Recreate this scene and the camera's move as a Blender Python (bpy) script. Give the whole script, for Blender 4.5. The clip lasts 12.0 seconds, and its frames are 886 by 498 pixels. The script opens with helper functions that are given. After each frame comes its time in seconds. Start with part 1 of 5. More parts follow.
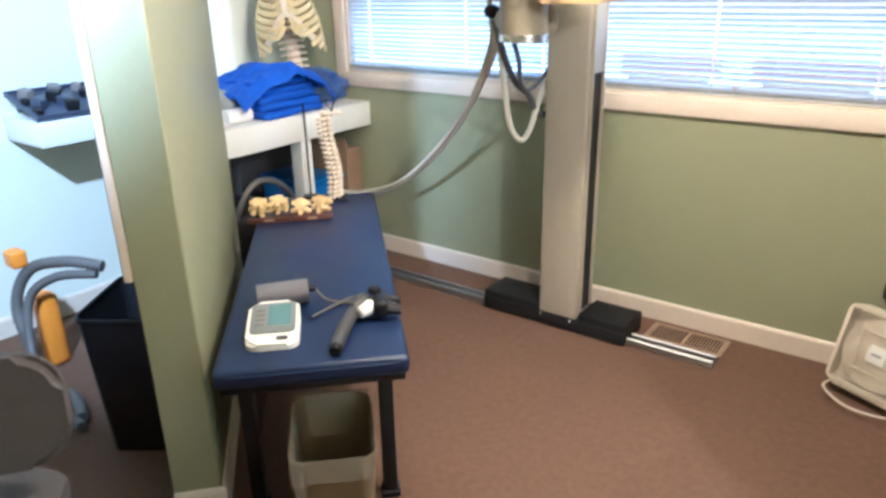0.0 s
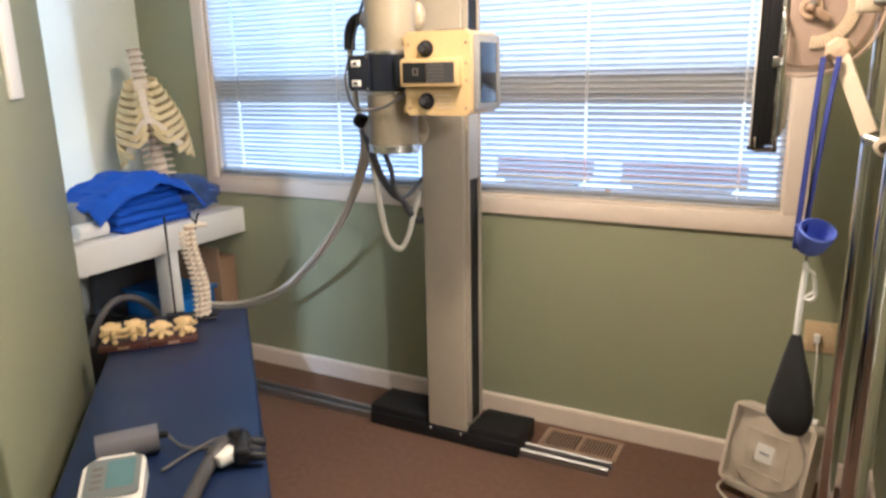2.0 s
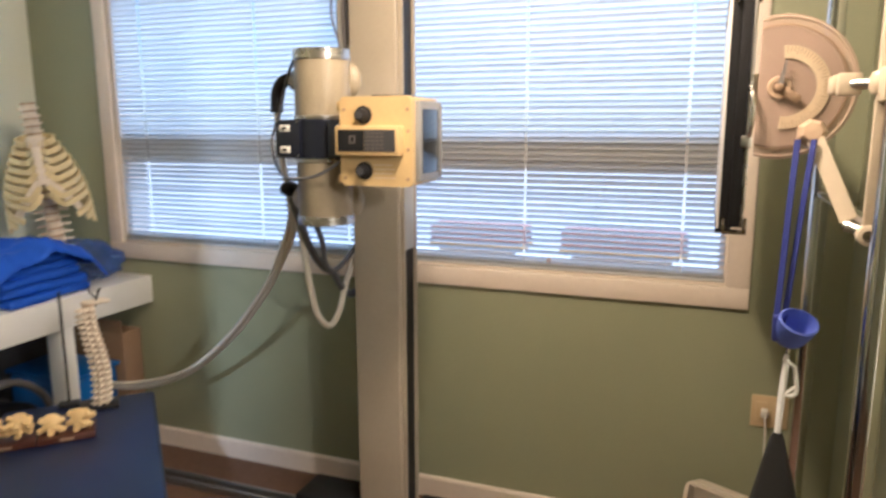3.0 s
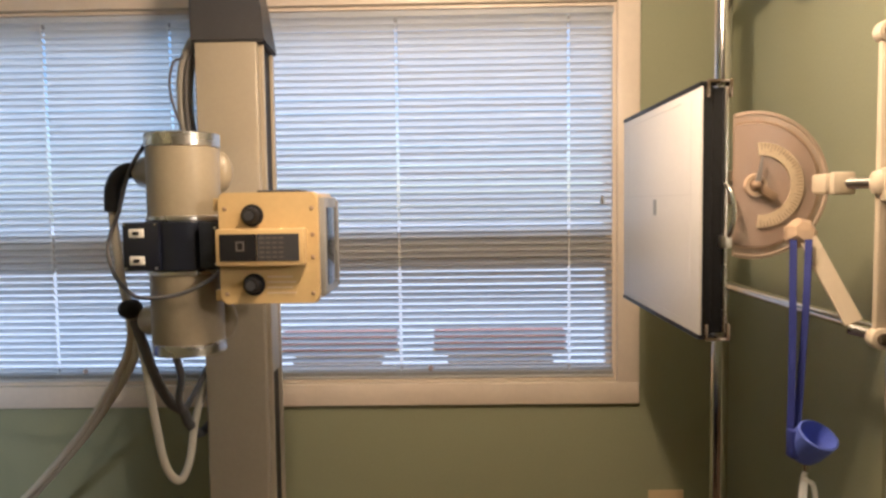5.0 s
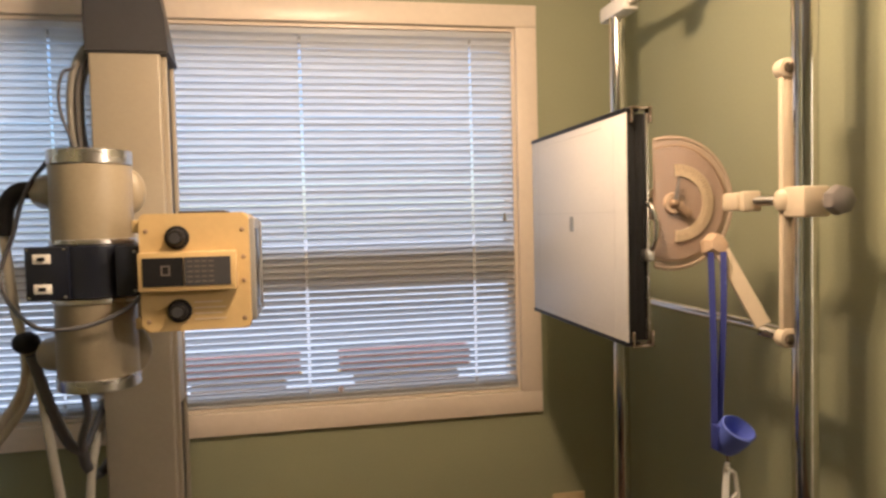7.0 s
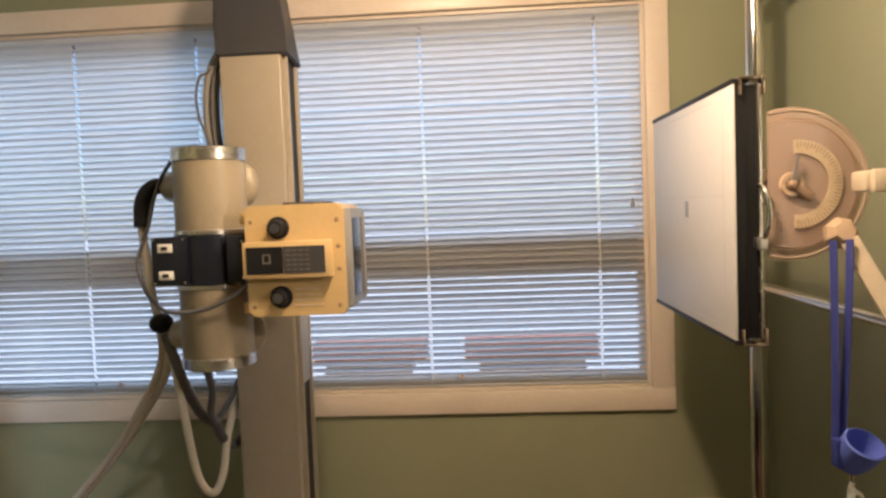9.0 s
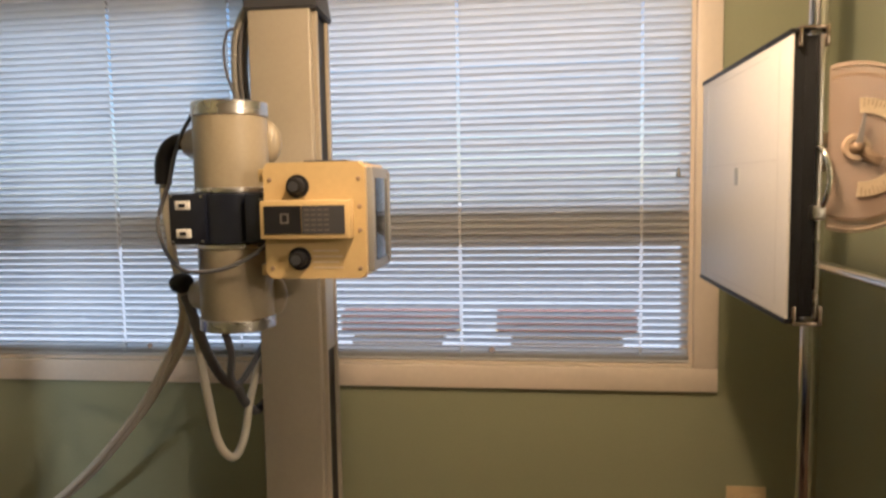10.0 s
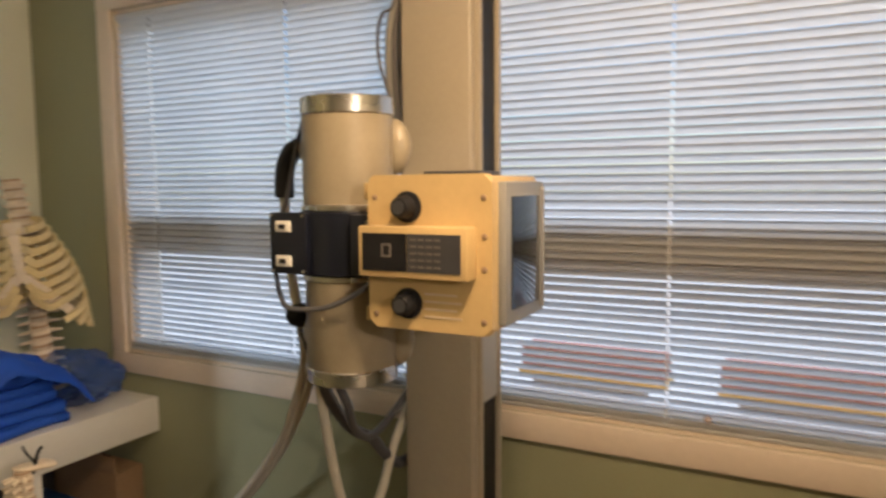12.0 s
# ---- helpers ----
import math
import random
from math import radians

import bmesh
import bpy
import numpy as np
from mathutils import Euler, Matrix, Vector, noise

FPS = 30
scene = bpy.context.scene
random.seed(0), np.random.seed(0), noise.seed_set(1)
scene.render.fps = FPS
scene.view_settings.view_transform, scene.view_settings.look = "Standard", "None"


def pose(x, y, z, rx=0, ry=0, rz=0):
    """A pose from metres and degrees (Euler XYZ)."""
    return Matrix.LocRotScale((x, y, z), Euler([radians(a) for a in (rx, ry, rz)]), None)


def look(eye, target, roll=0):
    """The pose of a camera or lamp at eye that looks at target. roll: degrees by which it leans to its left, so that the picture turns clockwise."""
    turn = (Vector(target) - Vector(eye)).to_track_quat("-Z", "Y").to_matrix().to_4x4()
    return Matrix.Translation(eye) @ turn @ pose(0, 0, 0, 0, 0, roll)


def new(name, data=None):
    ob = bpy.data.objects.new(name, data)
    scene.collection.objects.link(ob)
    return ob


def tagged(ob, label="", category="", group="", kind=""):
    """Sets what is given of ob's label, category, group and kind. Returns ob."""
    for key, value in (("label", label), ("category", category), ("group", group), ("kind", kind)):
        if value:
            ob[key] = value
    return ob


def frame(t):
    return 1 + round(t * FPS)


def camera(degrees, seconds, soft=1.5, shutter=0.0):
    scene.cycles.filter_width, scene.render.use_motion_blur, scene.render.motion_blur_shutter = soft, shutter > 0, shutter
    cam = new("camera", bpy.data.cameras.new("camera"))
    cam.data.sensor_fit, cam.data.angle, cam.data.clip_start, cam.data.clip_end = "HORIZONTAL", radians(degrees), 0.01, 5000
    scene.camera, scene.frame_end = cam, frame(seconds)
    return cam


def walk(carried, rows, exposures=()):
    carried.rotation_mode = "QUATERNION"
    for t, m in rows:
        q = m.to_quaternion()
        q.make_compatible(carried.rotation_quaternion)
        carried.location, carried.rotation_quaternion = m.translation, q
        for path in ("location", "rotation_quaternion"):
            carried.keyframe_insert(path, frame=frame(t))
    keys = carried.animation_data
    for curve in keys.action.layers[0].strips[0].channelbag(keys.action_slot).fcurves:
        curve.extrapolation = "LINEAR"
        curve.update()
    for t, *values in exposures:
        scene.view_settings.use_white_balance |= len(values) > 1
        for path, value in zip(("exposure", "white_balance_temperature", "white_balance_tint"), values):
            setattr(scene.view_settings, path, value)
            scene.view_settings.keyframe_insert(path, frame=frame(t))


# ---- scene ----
cam = camera(64.4, 12.0, 2.6, 0.5)
PATH = [
    (0, (0.268, 0.285, 1.469), (-0.851, 1.781, 0.754), -1.2),
    (0.5, (0.27, 0.28, 1.507), (-0.747, 1.881, 0.87), 0.1),
    (1, (0.224, 0.27, 1.509), (-0.664, 1.964, 0.923), 0.6),
    (1.5, (0.258, 0.33, 1.518), (-0.621, 2.03, 0.937), 0.1),
    (2, (0.238, 0.464, 1.524), (-0.67, 2.176, 1.033), -1.2),
    (2.5, (0.19, 0.563, 1.551), (-0.672, 2.313, 1.11), 0.3),
    (3, (0.084, 0.607, 1.568), (-0.614, 2.448, 1.214), -0.1),
    (4.8, (-0.324, 0.818, 1.606), (-0.393, 2.813, 1.471), 0.1),
    (5, (-0.374, 0.832, 1.608), (-0.412, 2.827, 1.481), -0.8),
    (5.5, (-0.499, 0.831, 1.617), (-0.219, 2.809, 1.517), -1.4),
    (6, (-0.552, 0.835, 1.617), (-0.112, 2.783, 1.5), -0.3),
    (6.5, (-0.565, 0.839, 1.617), (-0.118, 2.785, 1.512), -0.2),
    (7, (-0.553, 0.832, 1.616), (-0.181, 2.795, 1.529), -1.4),
    (7.5, (-0.515, 0.84, 1.626), (-0.3, 2.827, 1.533), -1.2),
    (7.7, (-0.496, 0.844, 1.626), (-0.337, 2.835, 1.525), -0.8),
    (9.3, (-0.355, 0.859, 1.613), (-0.509, 2.849, 1.495), -2.2),
    (9.5, (-0.362, 0.888, 1.619), (-0.515, 2.878, 1.487), -1.4),
    (10, (-0.331, 0.941, 1.582), (-0.586, 2.917, 1.407), -1.0),
    (10.5, (-0.33, 1.05, 1.588), (-0.604, 3.007, 1.28), -2.0),
    (11, (-0.362, 1.157, 1.587), (-0.573, 3.13, 1.334), -4.3),
    (11.5, (-0.314, 1.272, 1.619), (-0.85, 3.184, 1.38), -3.2),
    (12, (-0.256, 1.427, 1.623), (-1.187, 3.189, 1.442), -0.5),
]
EXPOSURES = [(0.0, 1.72, 4230, 6), (1.0, 1.24, 4280, 8), (1.5, 1.18, 4380, 9), (3.0, 0.76, 4720, 10), (5.0, 0.20, 5050, 11), (6.5, 0.18, 5500, 14), (7.5, 0.12, 5250, 12), (9.5, 0.14, 5320, 11), (12.0, 0.04, 5650, 10)]
walk(cam, [(t, look(eye, target, roll)) for t, eye, target, roll in PATH], EXPOSURES)


# ---- light ----
world = bpy.data.worlds.new("sky")
scene.world = world
world.use_nodes = True
wn = world.node_tree.nodes
sky = wn.new("ShaderNodeTexSky")
sky.sky_type, sky.sun_disc = "NISHITA", False
sky.sun_elevation, sky.sun_rotation = radians(35), radians(200)
wn["Background"].inputs["Strength"].default_value = 0.15
world.node_tree.links.new(sky.outputs["Color"], wn["Background"].inputs["Color"])
sun = new("sun", bpy.data.lights.new("sun", "SUN"))
sun.data.energy, sun.data.angle, sun.data.color = 5.0, radians(12), (1.0, 0.95, 0.88)
sun.matrix_world = look((0, 0, 5), (0.5, 1.1, 4.1))

skylight = new("window_skylight", bpy.data.lights.new("window_skylight", "AREA"))
skylight.data.shape, skylight.data.size, skylight.data.size_y = "RECTANGLE", 3.2, 1.4
skylight.data.energy, skylight.data.color = 75, (0.87, 0.935, 1.0)
skylight.matrix_world = look((-1.18, 4.3, 3.2), (-1.18, 3.2, 1.55))

# ---- materials ----


def mat(name, color, rough=0.5, metal=0.0, vary=0.08, scale=8.0, grain=60.0, bump=0.05, coat=0.0, depth=0.002, stretch=(1, 1, 1)):
    """A principled surface with variation at two scales and fine relief."""
    m = bpy.data.materials.new(name)
    m.use_nodes = True
    n, l = m.node_tree.nodes, m.node_tree.links
    b = n["Principled BSDF"]
    b.inputs["Roughness"].default_value, b.inputs["Metallic"].default_value = rough, metal
    b.inputs["Coat Weight"].default_value = coat
    co = n.new("ShaderNodeTexCoord")
    mp = n.new("ShaderNodeMapping")
    mp.inputs["Scale"].default_value = stretch
    l.new(co.outputs["Object"], mp.inputs["Vector"])
    big, fine = n.new("ShaderNodeTexNoise"), n.new("ShaderNodeTexNoise")
    big.inputs["Scale"].default_value, big.inputs["Detail"].default_value = scale, 4
    fine.inputs["Scale"].default_value, fine.inputs["Detail"].default_value = grain, 3
    l.new(mp.outputs["Vector"], big.inputs["Vector"])
    l.new(mp.outputs["Vector"], fine.inputs["Vector"])
    add = n.new("ShaderNodeMath")
    add.operation = "ADD"
    l.new(big.outputs["Fac"], add.inputs[0])
    l.new(fine.outputs["Fac"], add.inputs[1])
    ramp = n.new("ShaderNodeMapRange")
    ramp.inputs["From Min"].default_value, ramp.inputs["From Max"].default_value = 0.6, 1.4
    ramp.inputs["To Min"].default_value, ramp.inputs["To Max"].default_value = 1 - vary, 1 + vary
    l.new(add.outputs[0], ramp.inputs["Value"])
    mul = n.new("ShaderNodeVectorMath")
    mul.operation = "SCALE"
    mul.inputs[0].default_value = color
    l.new(ramp.outputs["Result"], mul.inputs["Scale"])
    l.new(mul.outputs["Vector"], b.inputs["Base Color"])
    rr = n.new("ShaderNodeMapRange")
    rr.inputs["To Min"].default_value, rr.inputs["To Max"].default_value = max(rough - 0.08, 0.02), min(rough + 0.08, 1)
    l.new(big.outputs["Fac"], rr.inputs["Value"])
    l.new(rr.outputs["Result"], b.inputs["Roughness"])
    if bump:
        bp = n.new("ShaderNodeBump")
        bp.inputs["Strength"].default_value, bp.inputs["Distance"].default_value = bump, depth
        l.new(fine.outputs["Fac"], bp.inputs["Height"])
        l.new(bp.outputs["Normal"], b.inputs["Normal"])
    return m


def glass(name, color, rough=0.02, alpha=0.15):
    m = mat(name, color, rough, 0, 0.03, 5, 40, 0)
    m.node_tree.nodes["Principled BSDF"].inputs["Alpha"].default_value = alpha
    return m


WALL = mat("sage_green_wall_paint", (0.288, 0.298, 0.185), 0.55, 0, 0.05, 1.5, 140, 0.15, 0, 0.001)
# base colour of the west wall, much paler than WALL
WALL_PALE = mat("pale_green_wall", (0.76, 0.79, 0.70), 0.6, 0, 0.04, 1.5, 140, 0.15, 0, 0.001)
WALL_WHITE = mat("off_white_wall_paint", (0.72, 0.72, 0.68), 0.6, 0, 0.04, 1.5, 140, 0.15, 0, 0.001)
CEIL = mat("ceiling_white_paint", (0.75, 0.74, 0.7), 0.8, 0, 0.04, 2, 90, 0.3)
TRIM = mat("white_gloss_trim_paint", (0.72, 0.63, 0.53), 0.35, 0, 0.05, 3, 50, 0.05)
CARPET = mat("brown_carpet", (0.152, 0.084, 0.049), 0.95, 0, 0.24, 38, 420, 1.0, 0, 0.006)
SLAT = mat("white_blind_slat", (0.75, 0.76, 0.77), 0.4, 0, 0.04, 4, 30, 0.0)
sn, sl_ = SLAT.node_tree.nodes, SLAT.node_tree.links
tr, mx = sn.new("ShaderNodeBsdfTranslucent"), sn.new("ShaderNodeMixShader")
tr.inputs["Color"].default_value, mx.inputs["Fac"].default_value = (0.86, 0.87, 0.87, 1), 0.5
sl_.new(sn["Principled BSDF"].outputs[0], mx.inputs[1])
sl_.new(tr.outputs[0], mx.inputs[2])
sl_.new(mx.outputs[0], sn["Material Output"].inputs["Surface"])
CORD = mat("white_blind_cord", (0.85, 0.85, 0.83), 0.7, 0, 0.05, 20, 80, 0)
# backlit shade of the sash rails put into their colour; stiles stay white
SASH = mat("grey_brown_sash_shade", (0.32, 0.30, 0.28), 0.4, 0, 0.05, 4, 50, 0.05)
PANE = glass("window_glass", (1, 1, 1), 0.0, 0.05)
TUBE = mat("aged_cream_tube_enamel", (0.315, 0.270, 0.185), 0.38, 0, 0.07, 5, 90, 0.05, 0.1)
CREAM = mat("cream_machine_enamel", (0.37, 0.325, 0.245), 0.35, 0, 0.05, 5, 90, 0.05, 0.1)
COLLI = mat("yellow_cream_enamel", (0.55, 0.40, 0.18), 0.38, 0, 0.06, 6, 80, 0.05, 0.1)
GREYC = mat("grey_enamel", (0.42, 0.42, 0.40), 0.4, 0, 0.05, 5, 90, 0.05)
DARKGREY = mat("dark_grey_plastic", (0.045, 0.045, 0.05), 0.45, 0, 0.1, 6, 90, 0.1)
TRAYB = mat("blue_grey_tray_plastic", (0.05, 0.06, 0.10), 0.4, 0, 0.15, 8, 60, 0.05)
BLACK = mat("black_metal", (0.012, 0.012, 0.013), 0.45, 0, 0.2, 8, 120, 0.1)
BLACKPL = mat("black_plastic", (0.014, 0.014, 0.016), 0.4, 0, 0.2, 8, 60, 0.1)
for m_ in (BLACK, BLACKPL):
    m_.node_tree.nodes["Principled BSDF"].inputs["Specular IOR Level"].default_value = 0.2
NAVY = mat("navy_black_band", (0.008, 0.010, 0.02), 0.35, 0, 0.15, 8, 80, 0.05)
# the brown reflected from the warm room is put into this steel's colour
BRACKET = mat("brown_reflection_steel", (0.36, 0.29, 0.23), 0.25, 1, 0.12, 20, 90, 0.05)
TANPL = mat("tan_translucent_plastic", (0.50, 0.37, 0.25), 0.3, 0, 0.08, 10, 60, 0.03)
GREYM = mat("mid_grey_metal_surround", (0.24, 0.24, 0.235), 0.4, 0, 0.06, 6, 90, 0.05)
STEEL = mat("brushed_steel", (0.62, 0.60, 0.57), 0.28, 1, 0.08, 6, 200, 0.08, 0, 0.0005)
CHROME = mat("chrome", (0.72, 0.70, 0.67), 0.07, 1, 0.04, 4, 40, 0.0)
ALU = mat("rail_aluminium", (0.42, 0.42, 0.42), 0.4, 1, 0.1, 6, 90, 0.05)
WHITEPL = mat("white_plastic", (0.78, 0.76, 0.71), 0.35, 0, 0.04, 6, 60, 0.03)
IVORY = mat("ivory_enamel", (0.64, 0.55, 0.41), 0.35, 0, 0.05, 6, 70, 0.04)
PANEL = mat("white_panel_laminate", (0.68, 0.66, 0.63), 0.4, 0, 0.04, 3, 120, 0.03)
GREYPL = mat("grey_plastic", (0.20, 0.18, 0.17), 0.45, 0, 0.1, 6, 60, 0.05)
GREYDK = mat("dark_grey_grip", (0.055, 0.052, 0.05), 0.5, 0, 0.1, 6, 60, 0.05)
CLEAR = glass("clear_acrylic", (0.66, 0.50, 0.40), 0.08, 0.5)
SCALE = mat("cream_scale_print", (0.62, 0.51, 0.35), 0.5, 0, 0.08, 30, 120, 0)
BLUE = mat("blue_nylon_webbing", (0.02, 0.03, 0.20), 0.7, 0, 0.12, 12, 300, 0.4)
BLUECUP = mat("blue_padded_cloth", (0.09, 0.13, 0.52), 0.7, 0, 0.1, 12, 200, 0.3)
CLOTH = mat("royal_blue_cloth", (0.012, 0.075, 0.50), 0.75, 0, 0.15, 10, 200, 0.4)
BAGBLUE = glass("blue_plastic_bag_film", (0.05, 0.12, 0.45), 0.2, 0.45)
VINYL = mat("navy_blue_vinyl", (0.0045, 0.014, 0.058), 0.42, 0, 0.12, 5, 160, 0.3, 0.05, 0.001)
BONE = mat("yellowed_bone_plastic", (0.68, 0.56, 0.29), 0.5, 0, 0.15, 25, 120, 0.2)
BONEW = mat("pale_bone_plastic", (0.72, 0.63, 0.50), 0.5, 0, 0.12, 25, 120, 0.2)
BONEO = mat("ochre_bone_plastic", (0.70, 0.52, 0.24), 0.5, 0, 0.15, 25, 120, 0.2)
DISC = mat("cartilage_plastic", (0.45, 0.33, 0.22), 0.5, 0, 0.1, 25, 120, 0.1)
WOOD = mat("dark_red_wood", (0.065, 0.02, 0.012), 0.4, 0, 0.35, 6, 40, 0.1, 0.2, 0.001, (1, 8, 8))
LAMIN = mat("white_laminate", (0.72, 0.72, 0.70), 0.4, 0, 0.03, 3, 60, 0.03)
CARD = mat("brown_cardboard", (0.21, 0.135, 0.075), 0.8, 0, 0.12, 8, 90, 0.15)
BLUEBOX = mat("blue_plastic_tub", (0.01, 0.10, 0.35), 0.4, 0, 0.08, 8, 60, 0.05)
HOSE = mat("grey_rubber_hose", (0.10, 0.094, 0.09), 0.55, 0, 0.1, 15, 150, 0.15)
CABLE = mat("pale_grey_cable", (0.58, 0.54, 0.45), 0.5, 0, 0.08, 15, 150, 0.1)
CABLEM = mat("mid_grey_cable", (0.26, 0.25, 0.22), 0.5, 0, 0.08, 15, 150, 0.1)
CABLED = mat("dark_grey_cable", (0.10, 0.10, 0.11), 0.5, 0, 0.1, 15, 150, 0.1)
LINER = glass("clear_bin_liner", (0.68, 0.64, 0.54), 0.25, 0.2)
BASKET = mat("tan_wastebasket_plastic", (0.14, 0.10, 0.048), 0.5, 0, 0.06, 6, 60, 0.05)
FABRIC = mat("grey_upholstery", (0.085, 0.076, 0.076), 0.95, 0, 0.2, 8, 350, 0.8, 0, 0.003)
ORANGE = mat("orange_plastic", (0.70, 0.26, 0.02), 0.4, 0, 0.08, 8, 60, 0.03)
FASCIA = mat("grey_fascia_film", (0.16, 0.175, 0.18), 0.3, 0, 0.04, 8, 60, 0)
LCD = mat("grey_green_lcd", (0.12, 0.215, 0.235), 0.15, 0, 0.04, 8, 60, 0)
BPGREY = mat("light_grey_plastic", (0.27, 0.285, 0.295), 0.4, 0, 0.04, 8, 60, 0)
CUFF = mat("grey_cuff_fabric", (0.30, 0.29, 0.32), 0.85, 0, 0.1, 12, 250, 0.4)
BROWNREG = mat("tan_register_enamel", (0.33, 0.23, 0.15), 0.45, 0.2, 0.1, 10, 80, 0.05)
# colour of the shade inside openings, for the sheets that close them
DARKHOLE = mat("dark_hole_shade", (0.075, 0.048, 0.032), 0.8, 0, 0.2, 10, 80, 0.1)
FANPL = mat("aged_ivory_plastic", (0.62, 0.55, 0.44), 0.45, 0, 0.07, 8, 60, 0.05)
FANBLADE = mat("fan_blade_plastic", (0.52, 0.45, 0.36), 0.4, 0, 0.06, 8, 60, 0.03)
IVORYPLATE = mat("ivory_outlet_plastic", (0.60, 0.46, 0.26), 0.4, 0, 0.05, 8, 60, 0.03)
PAPER = mat("white_paper", (0.80, 0.80, 0.78), 0.8, 0, 0.03, 6, 60, 0.05)
PRINT = mat("pale_print", (0.13, 0.115, 0.10), 0.7, 0, 0.05, 6, 60, 0)
MIRROR = mat("dark_glass_window", (0.13, 0.145, 0.16), 0.05, 1.0, 0.03, 4, 40, 0)
CONCRETE = mat("pale_concrete", (0.76, 0.75, 0.73), 0.85, 0, 0.12, 1, 30, 0.3)
TERRA = mat("red_brown_planter", (0.42, 0.16, 0.12), 0.7, 0, 0.15, 6, 60, 0.2)
YELLOW = mat("yellow_trim", (0.75, 0.50, 0.12), 0.5, 0, 0.1, 6, 60, 0.05)
BLACKCLOTH = mat("black_cloth", (0.012, 0.012, 0.012), 0.9, 0, 0.2, 12, 300, 0.5)
FAINT = mat("faint_grey_line", (0.56, 0.54, 0.52), 0.5, 0, 0.05, 6, 60, 0)
BULB = bpy.data.materials.new("glowing_bulb_glass")
BULB.use_nodes = True
BULB.node_tree.nodes["Principled BSDF"].inputs["Emission Color"].default_value = (1, 0.72, 0.42, 1)
BULB.node_tree.nodes["Principled BSDF"].inputs["Emission Strength"].default_value = 8

# ---- building helpers ----
WORLDLY = set()


def thing(name, m=None, label="", category="", group="", kind="", local=False):
    """A thing's Empty. Its parts come in the world's coordinates, or with local in its own."""
    e = new(name)
    e.empty_display_size = 0.05
    e.matrix_basis = m or Matrix()
    if not local:
        WORLDLY.add(e.name)
    return tagged(e, label, category, group, kind)


def part(name, bm, material, parent=None, label="", angle=40, kind=""):
    root = parent
    while root is not None and root.parent is not None:
        root = root.parent
    if root is not None and root.name in WORLDLY:
        bm.transform(root.matrix_basis.inverted())
    me = bpy.data.meshes.new(name)
    bmesh.ops.recalc_face_normals(bm, faces=bm.faces)
    bm.to_mesh(me)
    bm.free()
    for p in me.polygons:
        p.use_smooth = True
    me.set_sharp_from_angle(angle=radians(angle))
    me.materials.append(material)
    ob = new(name, me)
    ob.parent = parent
    return tagged(ob, label, kind=kind)


def share(name, me, m, parent):
    """One more object on a mesh that is there already."""
    ob = new(name, me)
    ob.parent, ob.matrix_basis = parent, m
    return ob


def box(lo, hi, bevel=0.0, seg=2, bm=None, m=None):
    bm = bm or bmesh.new()
    r = bmesh.ops.create_cube(bm, size=1)
    c = [(a + b) / 2 for a, b in zip(lo, hi)]
    d = [abs(b - a) for a, b in zip(lo, hi)]
    mm = Matrix.Translation(c) @ Matrix.Diagonal((*d, 1))
    if m is not None:
        mm = m @ mm
    bmesh.ops.transform(bm, matrix=mm, verts=r["verts"])
    if bevel:
        es = {e for v in r["verts"] for e in v.link_edges}
        bmesh.ops.bevel(bm, geom=list(es), offset=bevel, segments=seg, profile=0.5, affect="EDGES")
    return bm


def rod(p0, p1, r, r2=None, seg=16, bm=None, bevel=0.0):
    bm = bm or bmesh.new()
    p0, p1 = Vector(p0), Vector(p1)
    d = p1 - p0
    res = bmesh.ops.create_cone(bm, cap_ends=True, segments=seg, radius1=r, radius2=r if r2 is None else r2, depth=d.length)
    mm = Matrix.Translation((p0 + p1) / 2) @ d.to_track_quat("Z", "Y").to_matrix().to_4x4()
    bmesh.ops.transform(bm, matrix=mm, verts=res["verts"])
    if bevel:
        es = {e for v in res["verts"] for e in v.link_edges if len(e.link_faces) == 2 and e.calc_face_angle(0) > 1.0}
        bmesh.ops.bevel(bm, geom=list(es), offset=bevel, segments=2, profile=0.5, affect="EDGES")
    return bm


def ball(c, r, squash=(1, 1, 1), seg=16, bm=None, turn=None):
    bm = bm or bmesh.new()
    res = bmesh.ops.create_uvsphere(bm, u_segments=seg, v_segments=max(seg // 2, 4), radius=r)
    mm = Matrix.Translation(c) @ (turn or Matrix()) @ Matrix.Diagonal((*squash, 1))
    bmesh.ops.transform(bm, matrix=mm, verts=res["verts"])
    return bm


def spline(pts, n=8, closed=False):
    """A smooth line through the points."""
    P = [Vector(p) for p in pts]
    out, k = [], len(P)
    for i in range(k if closed else k - 1):
        if closed:
            a, b, c, d = P[i - 1], P[i], P[(i + 1) % k], P[(i + 2) % k]
        else:
            a, b, c, d = P[max(i - 1, 0)], P[i], P[i + 1], P[min(i + 2, k - 1)]
        for j in range(n):
            t = j / n
            out.append(0.5 * (2 * b + (c - a) * t + (2 * a - 5 * b + 4 * c - d) * t * t + (3 * b - a - 3 * c + d) * t ** 3))
    if not closed:
        out.append(P[-1])
    return out


